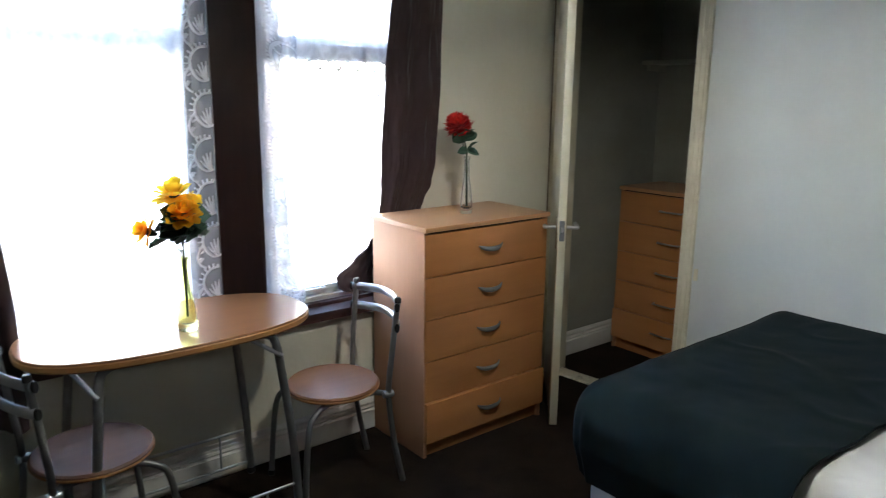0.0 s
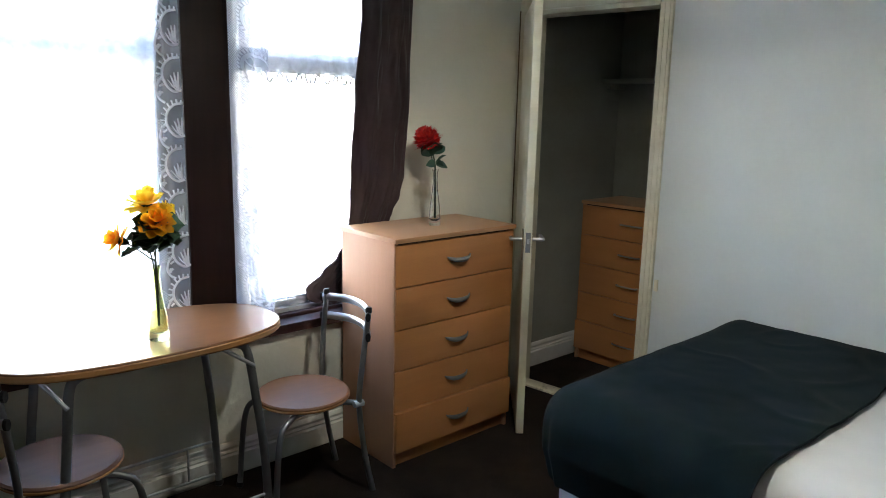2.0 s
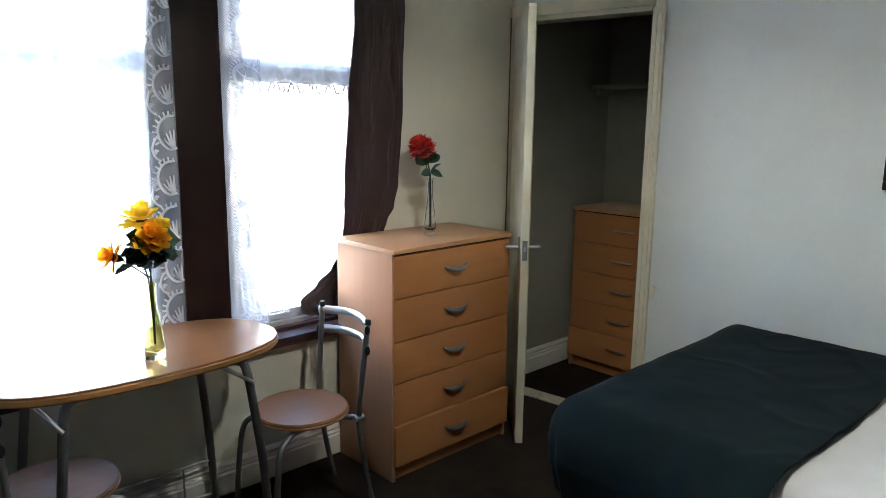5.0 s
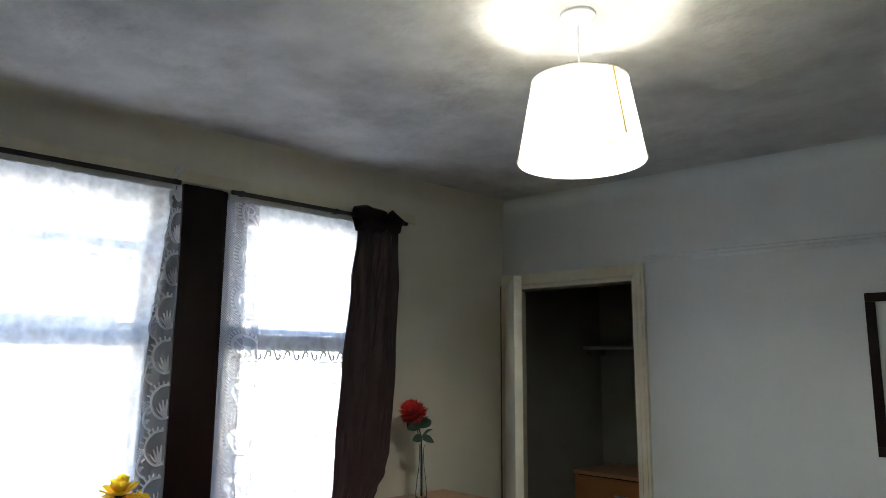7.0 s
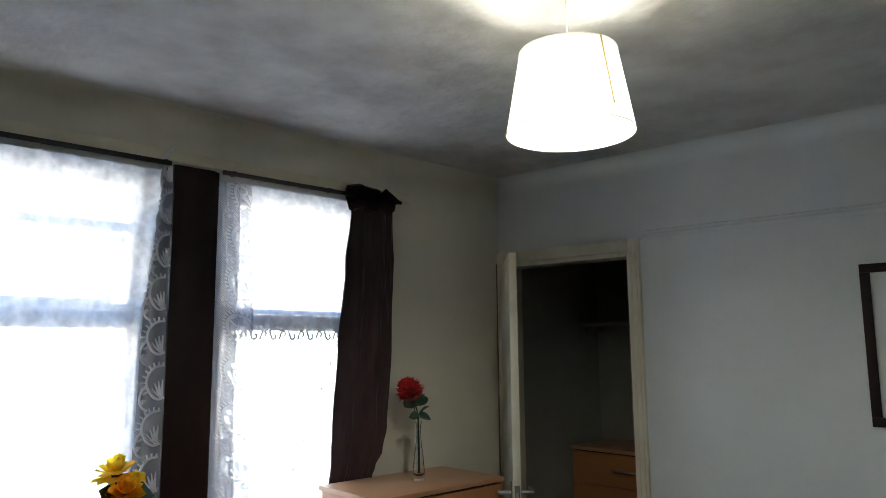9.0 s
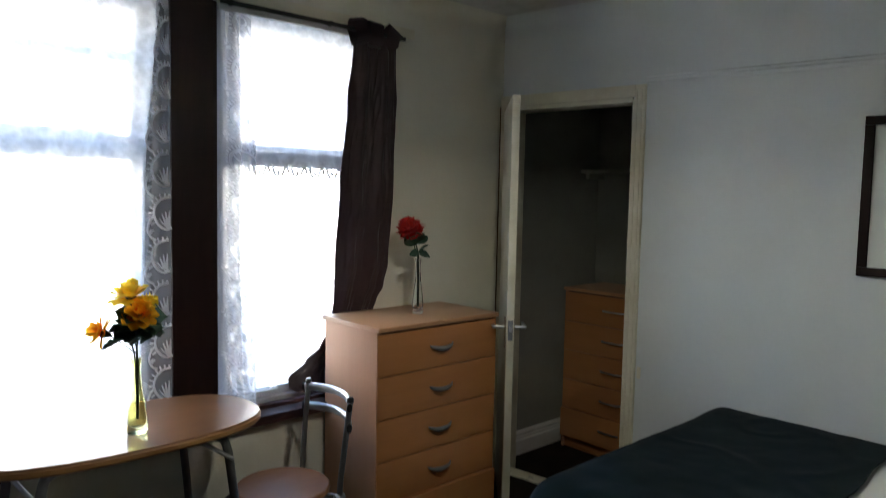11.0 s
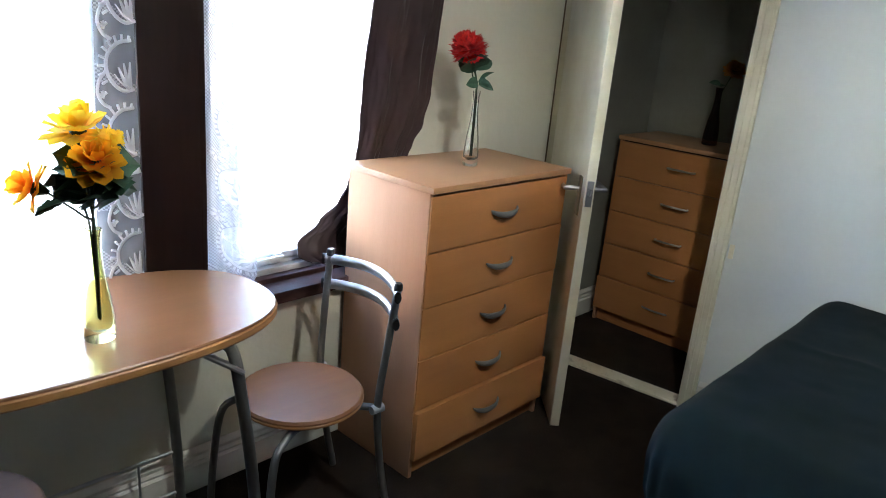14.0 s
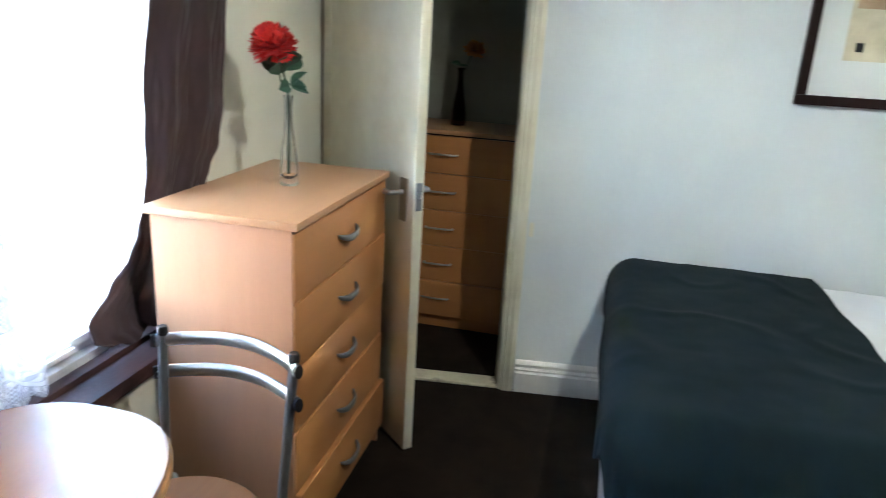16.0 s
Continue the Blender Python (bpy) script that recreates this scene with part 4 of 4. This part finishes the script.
# ---- ceiling lamp ----
def ceiling_lamp(x, y):
    L = thing("ceiling_lamp", pose(x, y, 0), "white drum shade pendant lamp, switched on", "lamp")
    shade_m = shade_cloth("lamp_shade", (0.80, 0.78, 0.72, 1), (0.88, 0.87, 0.83, 1))
    seam_m = shade_cloth("yellowed_glue", (0.80, 0.68, 0.30, 1), (0.86, 0.75, 0.38, 1))
    z0, z1, r0, r1, th = 2.061, 2.266, 0.156, 0.120, 0.0012
    bm = bmesh.new()
    lathe(bm, [(r0, z0), (r1, z1), (r1 - th, z1), (r0 - th, z0)], 48, close=True)
    shade = part("shade", bm, shade_m, L, "white fabric drum shade")
    for r, z in ((r0, z0), (r1, z1)):
        bm = bmesh.new()
        pts = [(r * math.cos(a * math.pi / 24), r * math.sin(a * math.pi / 24), z) for a in range(49)]
        tube(bm, pts, 0.0022, 8, 0)
        part("rim", bm, shade_m, shade)
    a = math.radians(256)
    bm = bmesh.new()
    e = 0.001
    tube(bm, [((r0 + e) * math.cos(a), (r0 + e) * math.sin(a), z0 + 0.03), ((r1 + e) * math.cos(a), (r1 + e) * math.sin(a), z1)], 0.0028, 8, 1)
    part("seam", bm, seam_m, shade, "yellowed glue seam")
    bm = bmesh.new()
    tube(bm, [(0, 0, CEIL), (0, 0, 2.21)], 0.003, 8, 1)
    part("cord", bm, M_UPVC, L, "white flex")
    bm = bmesh.new()
    lathe(bm, [(0.045, CEIL), (0.045, CEIL - 0.008), (0.03, CEIL - 0.025), (0.006, CEIL - 0.03)], 24)
    part("ceiling_rose", bm, M_UPVC, L)
    bm = bmesh.new()
    lathe(bm, [(0.018, 2.22), (0.02, 2.215), (0.02, 2.18), (0.016, 2.17)], 16)
    part("lamp_holder", bm, M_UPVC, L)
    for k in range(3):
        b = k * 2 * math.pi / 3
        bm = bmesh.new()
        tube(bm, [(0.018 * math.cos(b), 0.018 * math.sin(b), 2.205), (r1 * math.cos(b), r1 * math.sin(b), z1 - 0.003)], 0.0015, 6, 1)
        part("spoke", bm, M_UPVC, L)
    bulb_m = bpy.data.materials.new("bulb_glass")
    bulb_m.use_nodes = True
    bb = bulb_m.node_tree.nodes["Principled BSDF"]
    bb.inputs["Emission Color"].default_value = (1.0, 0.94, 0.85, 1)
    bb.inputs["Emission Strength"].default_value = BULB
    bm = bmesh.new()
    lathe(bm, [(0.012, 2.17), (0.014, 2.16), (0.026, 2.135), (0.03, 2.115), (0.026, 2.093), (0.012, 2.081)], 20)
    part("bulb", bm, bulb_m, L, "glowing bulb")
    return L


BULB = 28.0
ceiling_lamp(2.165, 1.038)


# ---- vases and flowers ----
M_GREEN_GLASS = glass_mat("yellow_green_glass", (0.90, 0.91, 0.50), 0.04, 1.18)
M_CLEAR_GLASS = glass_mat("clear_glass", (0.96, 0.97, 0.96), 0.01, 1.42)
M_DARK_GLASS = glass_mat("dark_glass", (0.25, 0.10, 0.08), 0.05, 1.4)
M_STEM = mat("dark_green_stem", (0.02, 0.045, 0.015), 0.5)
M_LEAF = vary(mat("fabric_leaf", (0.02, 0.06, 0.03), 0.55), (0.042, 0.105, 0.055), (0.022, 0.062, 0.038), 40, bump=0.2, bump_scale=200)
M_RED = vary(mat("red_fabric_petal", (0.6, 0.02, 0.015), 0.6), (0.68, 0.03, 0.02), (0.42, 0.008, 0.01), 60, bump=0.15)


def petal_mat(name, tip, heart):
    """Petals that deepen towards the heart of the flower."""
    m = mat(name, tip, 0.55)
    n = node(m, "ShaderNodeTexNoise", Scale=55.0, Detail=3.0)
    wire(m, coords(m), n.inputs["Vector"])
    at = m.node_tree.nodes.new("ShaderNodeAttribute")
    at.attribute_name = "heart"
    mx = m.node_tree.nodes.new("ShaderNodeMix")
    mx.data_type = "RGBA"
    mx.inputs["A"].default_value, mx.inputs["B"].default_value = (*tip, 1), (*heart, 1)
    ad = node(m, "ShaderNodeMath")
    ad.operation = "MULTIPLY"
    ad.inputs[1].default_value = 2.3
    wire(m, n.outputs["Fac"], ad.inputs[0])
    mu = node(m, "ShaderNodeMath")
    mu.operation = "MULTIPLY"
    wire(m, ad.outputs[0], mu.inputs[0])
    wire(m, at.outputs["Fac"], mu.inputs[1])
    wire(m, mu.outputs[0], mx.inputs["Factor"])
    wire(m, mx.outputs["Result"], m.node_tree.nodes["Principled BSDF"].inputs["Base Color"])
    tl = m.node_tree.nodes.new("ShaderNodeBsdfTranslucent")
    wire(m, mx.outputs["Result"], tl.inputs[0])
    ms = m.node_tree.nodes.new("ShaderNodeMixShader")
    ms.inputs[0].default_value = 0.74
    wire(m, m.node_tree.nodes["Principled BSDF"].outputs[0], ms.inputs[1])
    wire(m, tl.outputs[0], ms.inputs[2])
    wire(m, ms.outputs[0], m.node_tree.nodes["Material Output"].inputs["Surface"])
    return m


M_YELLOW = petal_mat("yellow_fabric_petal", (0.95, 0.74, 0.05), (0.92, 0.50, 0.012))
M_DULL_ORANGE = petal_mat("muted_orange_petal", (0.50, 0.24, 0.05), (0.32, 0.11, 0.012))
M_ORANGE = petal_mat("orange_fabric_petal", (0.95, 0.52, 0.02), (0.90, 0.22, 0.008))


def vase(name, m, height, r_foot, r_neck, r_lip, material, label):
    """A thick-bottomed bottle vase that narrows to its neck."""
    h = height
    out = [(r_foot * 0.92, 0), (r_foot, 0.004), (r_foot * 1.0, 0.02), (r_foot * 0.97, h * 0.2), (r_foot * 0.80, h * 0.4), (r_neck * 1.25, h * 0.62), (r_neck, h * 0.8), (r_neck * 1.02, h * 0.92), (r_lip, h)]
    t = 0.0032
    ins = [(max(r - t, 0.003), z) for r, z in out[3:]][::-1] + [(r_foot * 0.86, 0.03), (r_foot * 0.4, 0.02), (0.001, 0.019)]
    bm = bmesh.new()
    lathe(bm, out + ins, 32)
    ob = part(name, bm, material)
    ob.matrix_world = m
    return tagged(ob, label, "vase")


def petal(bm, lay, base, direction, up, length, width, curl, notch=0.0):
    d, u = Vector(direction).normalized(), Vector(up).normalized()
    s = d.cross(u).normalized()
    rows = []
    for i, (t, w) in enumerate(((0.0, 0.35), (0.35, 0.85), (0.7, 1.0), (1.0, 0.62 if not notch else 0.8))):
        c = base + d * (length * t) + u * (curl * length * t * t)
        r = []
        for k in (-1, 0, 1):
            p = c + s * (width * 0.5 * w * k) - u * (0.10 * width * (1 - abs(k)))
            if i == 3 and k == 0:
                p += d * (length * (0.12 - notch))
            v = bm.verts.new(p)
            v[lay] = 1.0 - t
            r.append(v)
        rows.append(r)
    for a, b in zip(rows, rows[1:]):
        for k in range(2):
            bm.faces.new((a[k], a[k + 1], b[k + 1], b[k]))


def flower_head(center, axis, radius, layers, counts, curl0, curl1, rnd, notch=0.0, width=0.55):
    bm = bmesh.new()
    lay = bm.verts.layers.float.new("heart")
    ax = Vector(axis).normalized()
    e1 = ax.cross(Vector((0.3, 0.9, 0.2))).normalized()
    e2 = ax.cross(e1)
    for i in range(layers):
        f = i / max(1, layers - 1)
        n = counts[0] + round((counts[1] - counts[0]) * f)
        lift = math.radians(-12 + 82 * f)
        for k in range(n):
            a = 2 * math.pi * (k + 0.5 * (i % 2) + rnd.uniform(-0.15, 0.15)) / n
            out = e1 * math.cos(a) + e2 * math.sin(a)
            li = lift + rnd.uniform(-0.14, 0.14)
            d = out * math.cos(li) + ax * math.sin(li)
            up = ax * math.cos(li) - out * math.sin(li)
            L = radius * (1.0 - 0.38 * f) * rnd.uniform(0.88, 1.08)
            petal(bm, lay, Vector(center) + ax * (0.004 * i) + out * 0.004, d, up, L, L * width * rnd.uniform(0.85, 1.1), curl0 + (curl1 - curl0) * f + rnd.uniform(-0.08, 0.08), notch)
    return bm


def leaf(bm, base, direction, length, width, rnd, lobes=0):
    """A veined leaf with a pointed or lobed edge, folded along the midrib."""
    d = Vector(direction).normalized()
    s = d.cross(Vector((0, 0, 1))).normalized()
    s = Matrix.Rotation(rnd.uniform(-1.1, 1.1), 3, d) @ s
    u = s.cross(d)
    n = 8
    mid, le, ri = [], [], []
    for i in range(n + 1):
        t = i / n
        w = width * 0.5 * math.sin(math.pi * min(1, t * 0.92 + 0.08)) ** 0.8
        if lobes:
            w *= 0.80 + 0.24 * math.sin(t * lobes * 2 * math.pi)
        c = Vector(base) + d * (length * t) - Vector((0, 0, 1)) * (0.25 * length * t * t)
        mid.append(bm.verts.new(c))
        le.append(bm.verts.new(c + s * w + u * (w * 0.35)))
        ri.append(bm.verts.new(c - s * w + u * (w * 0.35)))
    for i in range(n):
        bm.faces.new((mid[i], mid[i + 1], le[i + 1], le[i]))
        bm.faces.new((mid[i], ri[i], ri[i + 1], mid[i + 1]))


def bouquet(name, label, m, heads, leaves, foot):
    """heads: (centre, axis, radius, material, style); leaves: (base, direction, length, width, lobes)."""
    rnd = random.Random(len(heads) * 31 + len(leaves))
    F = thing(name, m, label, "artificial flowers")
    for c, ax, r, material, style in heads:
        if style == "mop":
            bm = flower_head(c, ax, r, 6, (18, 9), 0.15, 0.35, rnd, 0.25, 0.36)
        elif style == "open":
            bm = flower_head(c, ax, r, 4, (10, 5), 0.10, 0.45, rnd, -0.06, 0.80)
        else:
            bm = flower_head(c, ax, r, 5, (11, 6), 0.22, 0.5, rnd, 0.0, 0.62)
        head = part("flower_head", bm, material, F)
        ax = Vector(ax).normalized()
        bm = bmesh.new()
        lathe(bm, [(0.004, -0.028), (0.012, -0.012), (0.016, 0.0), (0.010, 0.004)], 10)
        bmesh.ops.transform(bm, matrix=Matrix.Translation(c) @ ax.to_track_quat("Z", "Y").to_matrix().to_4x4(), verts=bm.verts)
        part("calyx", bm, M_STEM, head)
        bm = bmesh.new()
        b = Vector(c) - ax * 0.02
        f = Vector(foot) + Vector((rnd.uniform(-0.008, 0.008), rnd.uniform(-0.008, 0.008), 0))
        neck = Vector((0, 0, 0.235)) + Vector((rnd.uniform(-0.004, 0.004), rnd.uniform(-0.004, 0.004), 0))
        tube(bm, [b, b.lerp(neck, 0.55) - ax * 0.02, neck, f], 0.0022, 8, 6)
        part("stem", bm, M_STEM, F)
    for base, d, L, w, lobes in leaves:
        bm = bmesh.new()
        leaf(bm, base, d, L, w, rnd, lobes)
        part("leaf", bm, M_LEAF, F)
    return F


Y0 = Vector((1.569, 2.256, 0.752))
vase("vase", pose(*Y0), 0.238, 0.031, 0.0125, 0.016, M_GREEN_GLASS, "slim yellow-green glass vase on the table")
rnd = random.Random(5)
ring = []
for k in range(36):
    a = 2 * math.pi * k / 36 + rnd.uniform(-0.2, 0.2)
    ring.append(((0.012 * math.cos(a) + 0.004, 0.012 * math.sin(a), 0.290 + 0.012 * (k % 6) + 0.008 * (k % 3)), (math.cos(a), math.sin(a), rnd.uniform(0.0, 0.8)), rnd.uniform(0.062, 0.085), rnd.uniform(0.07, 0.095), 2))
ring += [((-0.03, -0.01, 0.30), (-0.9, -0.15, 0.12), 0.075, 0.048, 3), ((-0.06, -0.02, 0.302), (-0.8, 0.2, -0.2), 0.05, 0.038, 3), ((0.015, 0, 0.365), (0.9, 0.1, 0.3), 0.05, 0.03, 0), ((0.0, -0.02, 0.335), (0.1, -0.9, 0.2), 0.06, 0.05, 3)]
bouquet("yellow_flowers", "yellow and orange artificial flowers with dark leaves", pose(*Y0),
        [((-0.010, 0.014, 0.430), (-0.10, -0.08, 1.0), 0.056, M_YELLOW, "open"), ((0.000, -0.034, 0.380), (-0.10, -0.50, 0.78), 0.047, M_ORANGE, "open"),
         ((0.040, 0.015, 0.405), (0.85, -0.1, 0.5), 0.030, M_YELLOW, "dahlia"), ((-0.090, 0.034, 0.323), (-0.80, 0.30, 0.32), 0.045, M_ORANGE, "open")],
        ring, (0, 0, 0.045))
R0 = Vector((2.853, 2.402, 0.986))
vase("vase", pose(*R0), 0.248, 0.026, 0.0105, 0.014, M_CLEAR_GLASS, "slim clear glass vase on the chest")
ring = []
for k in range(11):
    a = 2 * math.pi * k / 11
    ring.append(((-0.010 + 0.006 * math.cos(a), 0.014 + 0.006 * math.sin(a), 0.306 + 0.012 * (k % 3)), (math.cos(a), math.sin(a), 0.9 + 0.4 * (k % 2)), 0.07, 0.062, 0))
ring += [((-0.018, -0.004, 0.318), (0.9, -0.3, 0.55), 0.062, 0.03, 0), ((-0.018, -0.004, 0.335), (0.8, -0.2, 0.75), 0.062, 0.032, 0),
         ((-0.006, -0.014, 0.276), (0.5, -0.5, 0.85), 0.068, 0.044, 0), ((-0.010, -0.010, 0.272), (-0.75, 0.2, 0.1), 0.046, 0.040, 0), ((-0.008, -0.014, 0.270), (0.65, -0.55, -0.05), 0.050, 0.046, 0), ((-0.008, -0.012, 0.274), (0.1, -0.9, 0.25), 0.044, 0.036, 0)]
bouquet("red_flower", "single red artificial chrysanthemum with green leaves", pose(*R0),
        [((-0.018, 0.030, 0.372), (-0.36, 0.34, 0.87), 0.069, M_RED, "mop"), ((-0.024, 0.034, 0.378), (-0.44, 0.36, 0.82), 0.062, M_RED, "mop"), ((-0.026, 0.022, 0.374), (-0.45, -0.35, 0.75), 0.056, M_RED, "mop")], ring, (0, 0, 0.03))
S0 = Vector((4.43, 2.262, 0.986))
vase("vase", pose(*S0), 0.27, 0.036, 0.014, 0.018, M_DARK_GLASS, "dark red bottle vase on store room chest")
bouquet("orange_flower", "single dull orange artificial flower in dark vase", pose(*S0), [((-0.03, -0.062, 0.352), (-0.5, -0.4, 0.75), 0.046, M_DULL_ORANGE, "dahlia")],
        [((0, 0, 0.28), (-0.3, 0.8, 0.4), 0.06, 0.035, 0), ((0, 0, 0.275), (-0.3, -0.8, 0.3), 0.05, 0.03, 0)], (0, 0, 0.04))


# ---- picture ----
def picture():
    P = thing("framed_picture", pose(DOOR_A.x, DOOR_A.y, 0, 0, 0, math.degrees(math.atan2(ALONG.y, ALONG.x))), "dark brown framed abstract print with cream mount", "picture")
    u0, u1, z0, z1, f = -0.893, -1.375, 1.243, 1.853, 0.034
    bm = bmesh.new()
    for lo, hi in (((u1, 0.002, z0), (u0, 0.024, z0 + f)), ((u1, 0.002, z1 - f), (u0, 0.024, z1)), ((u0 - f, 0.002, z0 + f), (u0, 0.024, z1 - f)), ((u1, 0.002, z0 + f), (u1 + f, 0.024, z1 - f))):
        box(bm, lo, hi, 0.003)
    part("frame", bm, M_DARKWOOD, P)
    part("mount", cubes(((u1 + f, 0.004, z0 + f), (u0 - f, 0.012, z1 - f)), bevel=0), mat("mount_card", (0.70, 0.72, 0.68), 0.8), P, "pale cream mount")
    beige = vary(mat("print_cream", (0.66, 0.60, 0.42), 0.8), (0.70, 0.64, 0.46), (0.58, 0.52, 0.36), 14, bump=0.1)
    tan = vary(mat("print_tan", (0.50, 0.34, 0.20), 0.8), (0.54, 0.38, 0.24), (0.42, 0.28, 0.16), 18)
    part("print", cubes(((-1.235, 0.012, 1.40), (-1.025, 0.0145, 1.74)), bevel=0), beige, P, "cream abstract print")
    part("print_band", cubes(((-1.235, 0.0145, 1.572), (-1.04, 0.0165, 1.70)), bevel=0), tan, P, "tan colour band")
    part("print_square", cubes(((-1.085, 0.0145, 1.43), (-1.06, 0.0165, 1.46)), bevel=0), M_BLACK, P, "small black square")
    return P


picture()

# ---- store room shelf ----
sh = thing("wall_shelf", pose(0, 0, 0), "plain shelf in store room, cream paint darkened for the dimness", "shelf")
part("board", cubes(((CL_BACK - 0.19, CL_RIGHT + 0.02, 1.675), (CL_BACK - 0.001, CL_LEFT - 0.002, 1.697)), bevel=0.003), M_SHELF_DIM, sh)
for y in (CL_LEFT - 0.03, 2.1, CL_RIGHT + 0.05):
    part("bracket", cubes(((CL_BACK - 0.16, y - 0.012, 1.64), (CL_BACK - 0.001, y + 0.012, 1.675)), bevel=0.002), M_SHELF_DIM, sh)

# ---- outside ----
M_GROUND = vary(mat("pale_paving", (0.4, 0.4, 0.38), 0.9), (0.46, 0.45, 0.43), (0.33, 0.33, 0.31), 0.6, bump=0.3, bump_scale=20)
structure("ground", cubes(((-600, -600, -0.6), (600, 600, -0.4)), bevel=0), M_GROUND, "pale street paving")
M_RENDER = vary(mat("pale_render", (0.6, 0.58, 0.55), 0.85), (0.78, 0.76, 0.74), (0.68, 0.66, 0.63), 0.8, bump=0.2, bump_scale=30)
M_TILE = vary(mat("roof_tile", (0.22, 0.13, 0.1), 0.8), (0.52, 0.46, 0.44), (0.42, 0.37, 0.35), 3)
M_PANE = mat("far_pane", (0.45, 0.48, 0.5), 0.08)


def terrace_house(m):
    H = thing("terraced_house", m, "pale rendered terraced house across the street", "house", "houses across the street")
    part("wall", cubes(((0, 0, -0.4), (5.6, 7, 5.4)), bevel=0.02), M_RENDER, H)
    bm = bmesh.new()
    vs = [bm.verts.new(p) for p in ((-0.02, -0.3, 5.35), (5.62, -0.3, 5.35), (5.62, 3.5, 8.0), (-0.02, 3.5, 8.0), (5.62, 7.3, 5.35), (-0.02, 7.3, 5.35))]
    for f in ((0, 1, 2, 3), (3, 2, 4, 5), (0, 3, 5), (1, 4, 2), (0, 5, 4, 1)):
        bm.faces.new([vs[k] for k in f])
    part("roof", bm, M_TILE, H, "brown tiled roof", False)
    for x, z, w, h in ((0.7, 0.6, 1.7, 1.5), (0.7, 3.2, 1.7, 1.4), (3.6, 3.2, 1.1, 1.4)):
        f = part("window", cubes(((x, -0.06, z), (x + w, 0.0, z + 0.09)), ((x, -0.06, z + h - 0.09), (x + w, 0, z + h)), ((x, -0.06, z + 0.09), (x + 0.09, 0, z + h - 0.09)), ((x + w - 0.09, -0.06, z + 0.09), (x + w, 0, z + h - 0.09)), ((x + w / 2 - 0.04, -0.05, z + 0.09), (x + w / 2 + 0.04, 0, z + h - 0.09)), bevel=0.01), M_UPVC, H)
        part("pane", cubes(((x + 0.09, -0.02, z + 0.09), (x + w - 0.09, -0.004, z + h - 0.09)), bevel=0), M_PANE, f)
    part("door", cubes(((3.7, -0.05, -0.4), (4.6, 0.0, 1.7)), bevel=0.01), M_TILE, H)
    return H


h0 = terrace_house(pose(-8.0, 15, 0))
for k in range(1, 8):
    copy_thing(h0, pose(-8.0 + 5.62 * k, 15, 0))
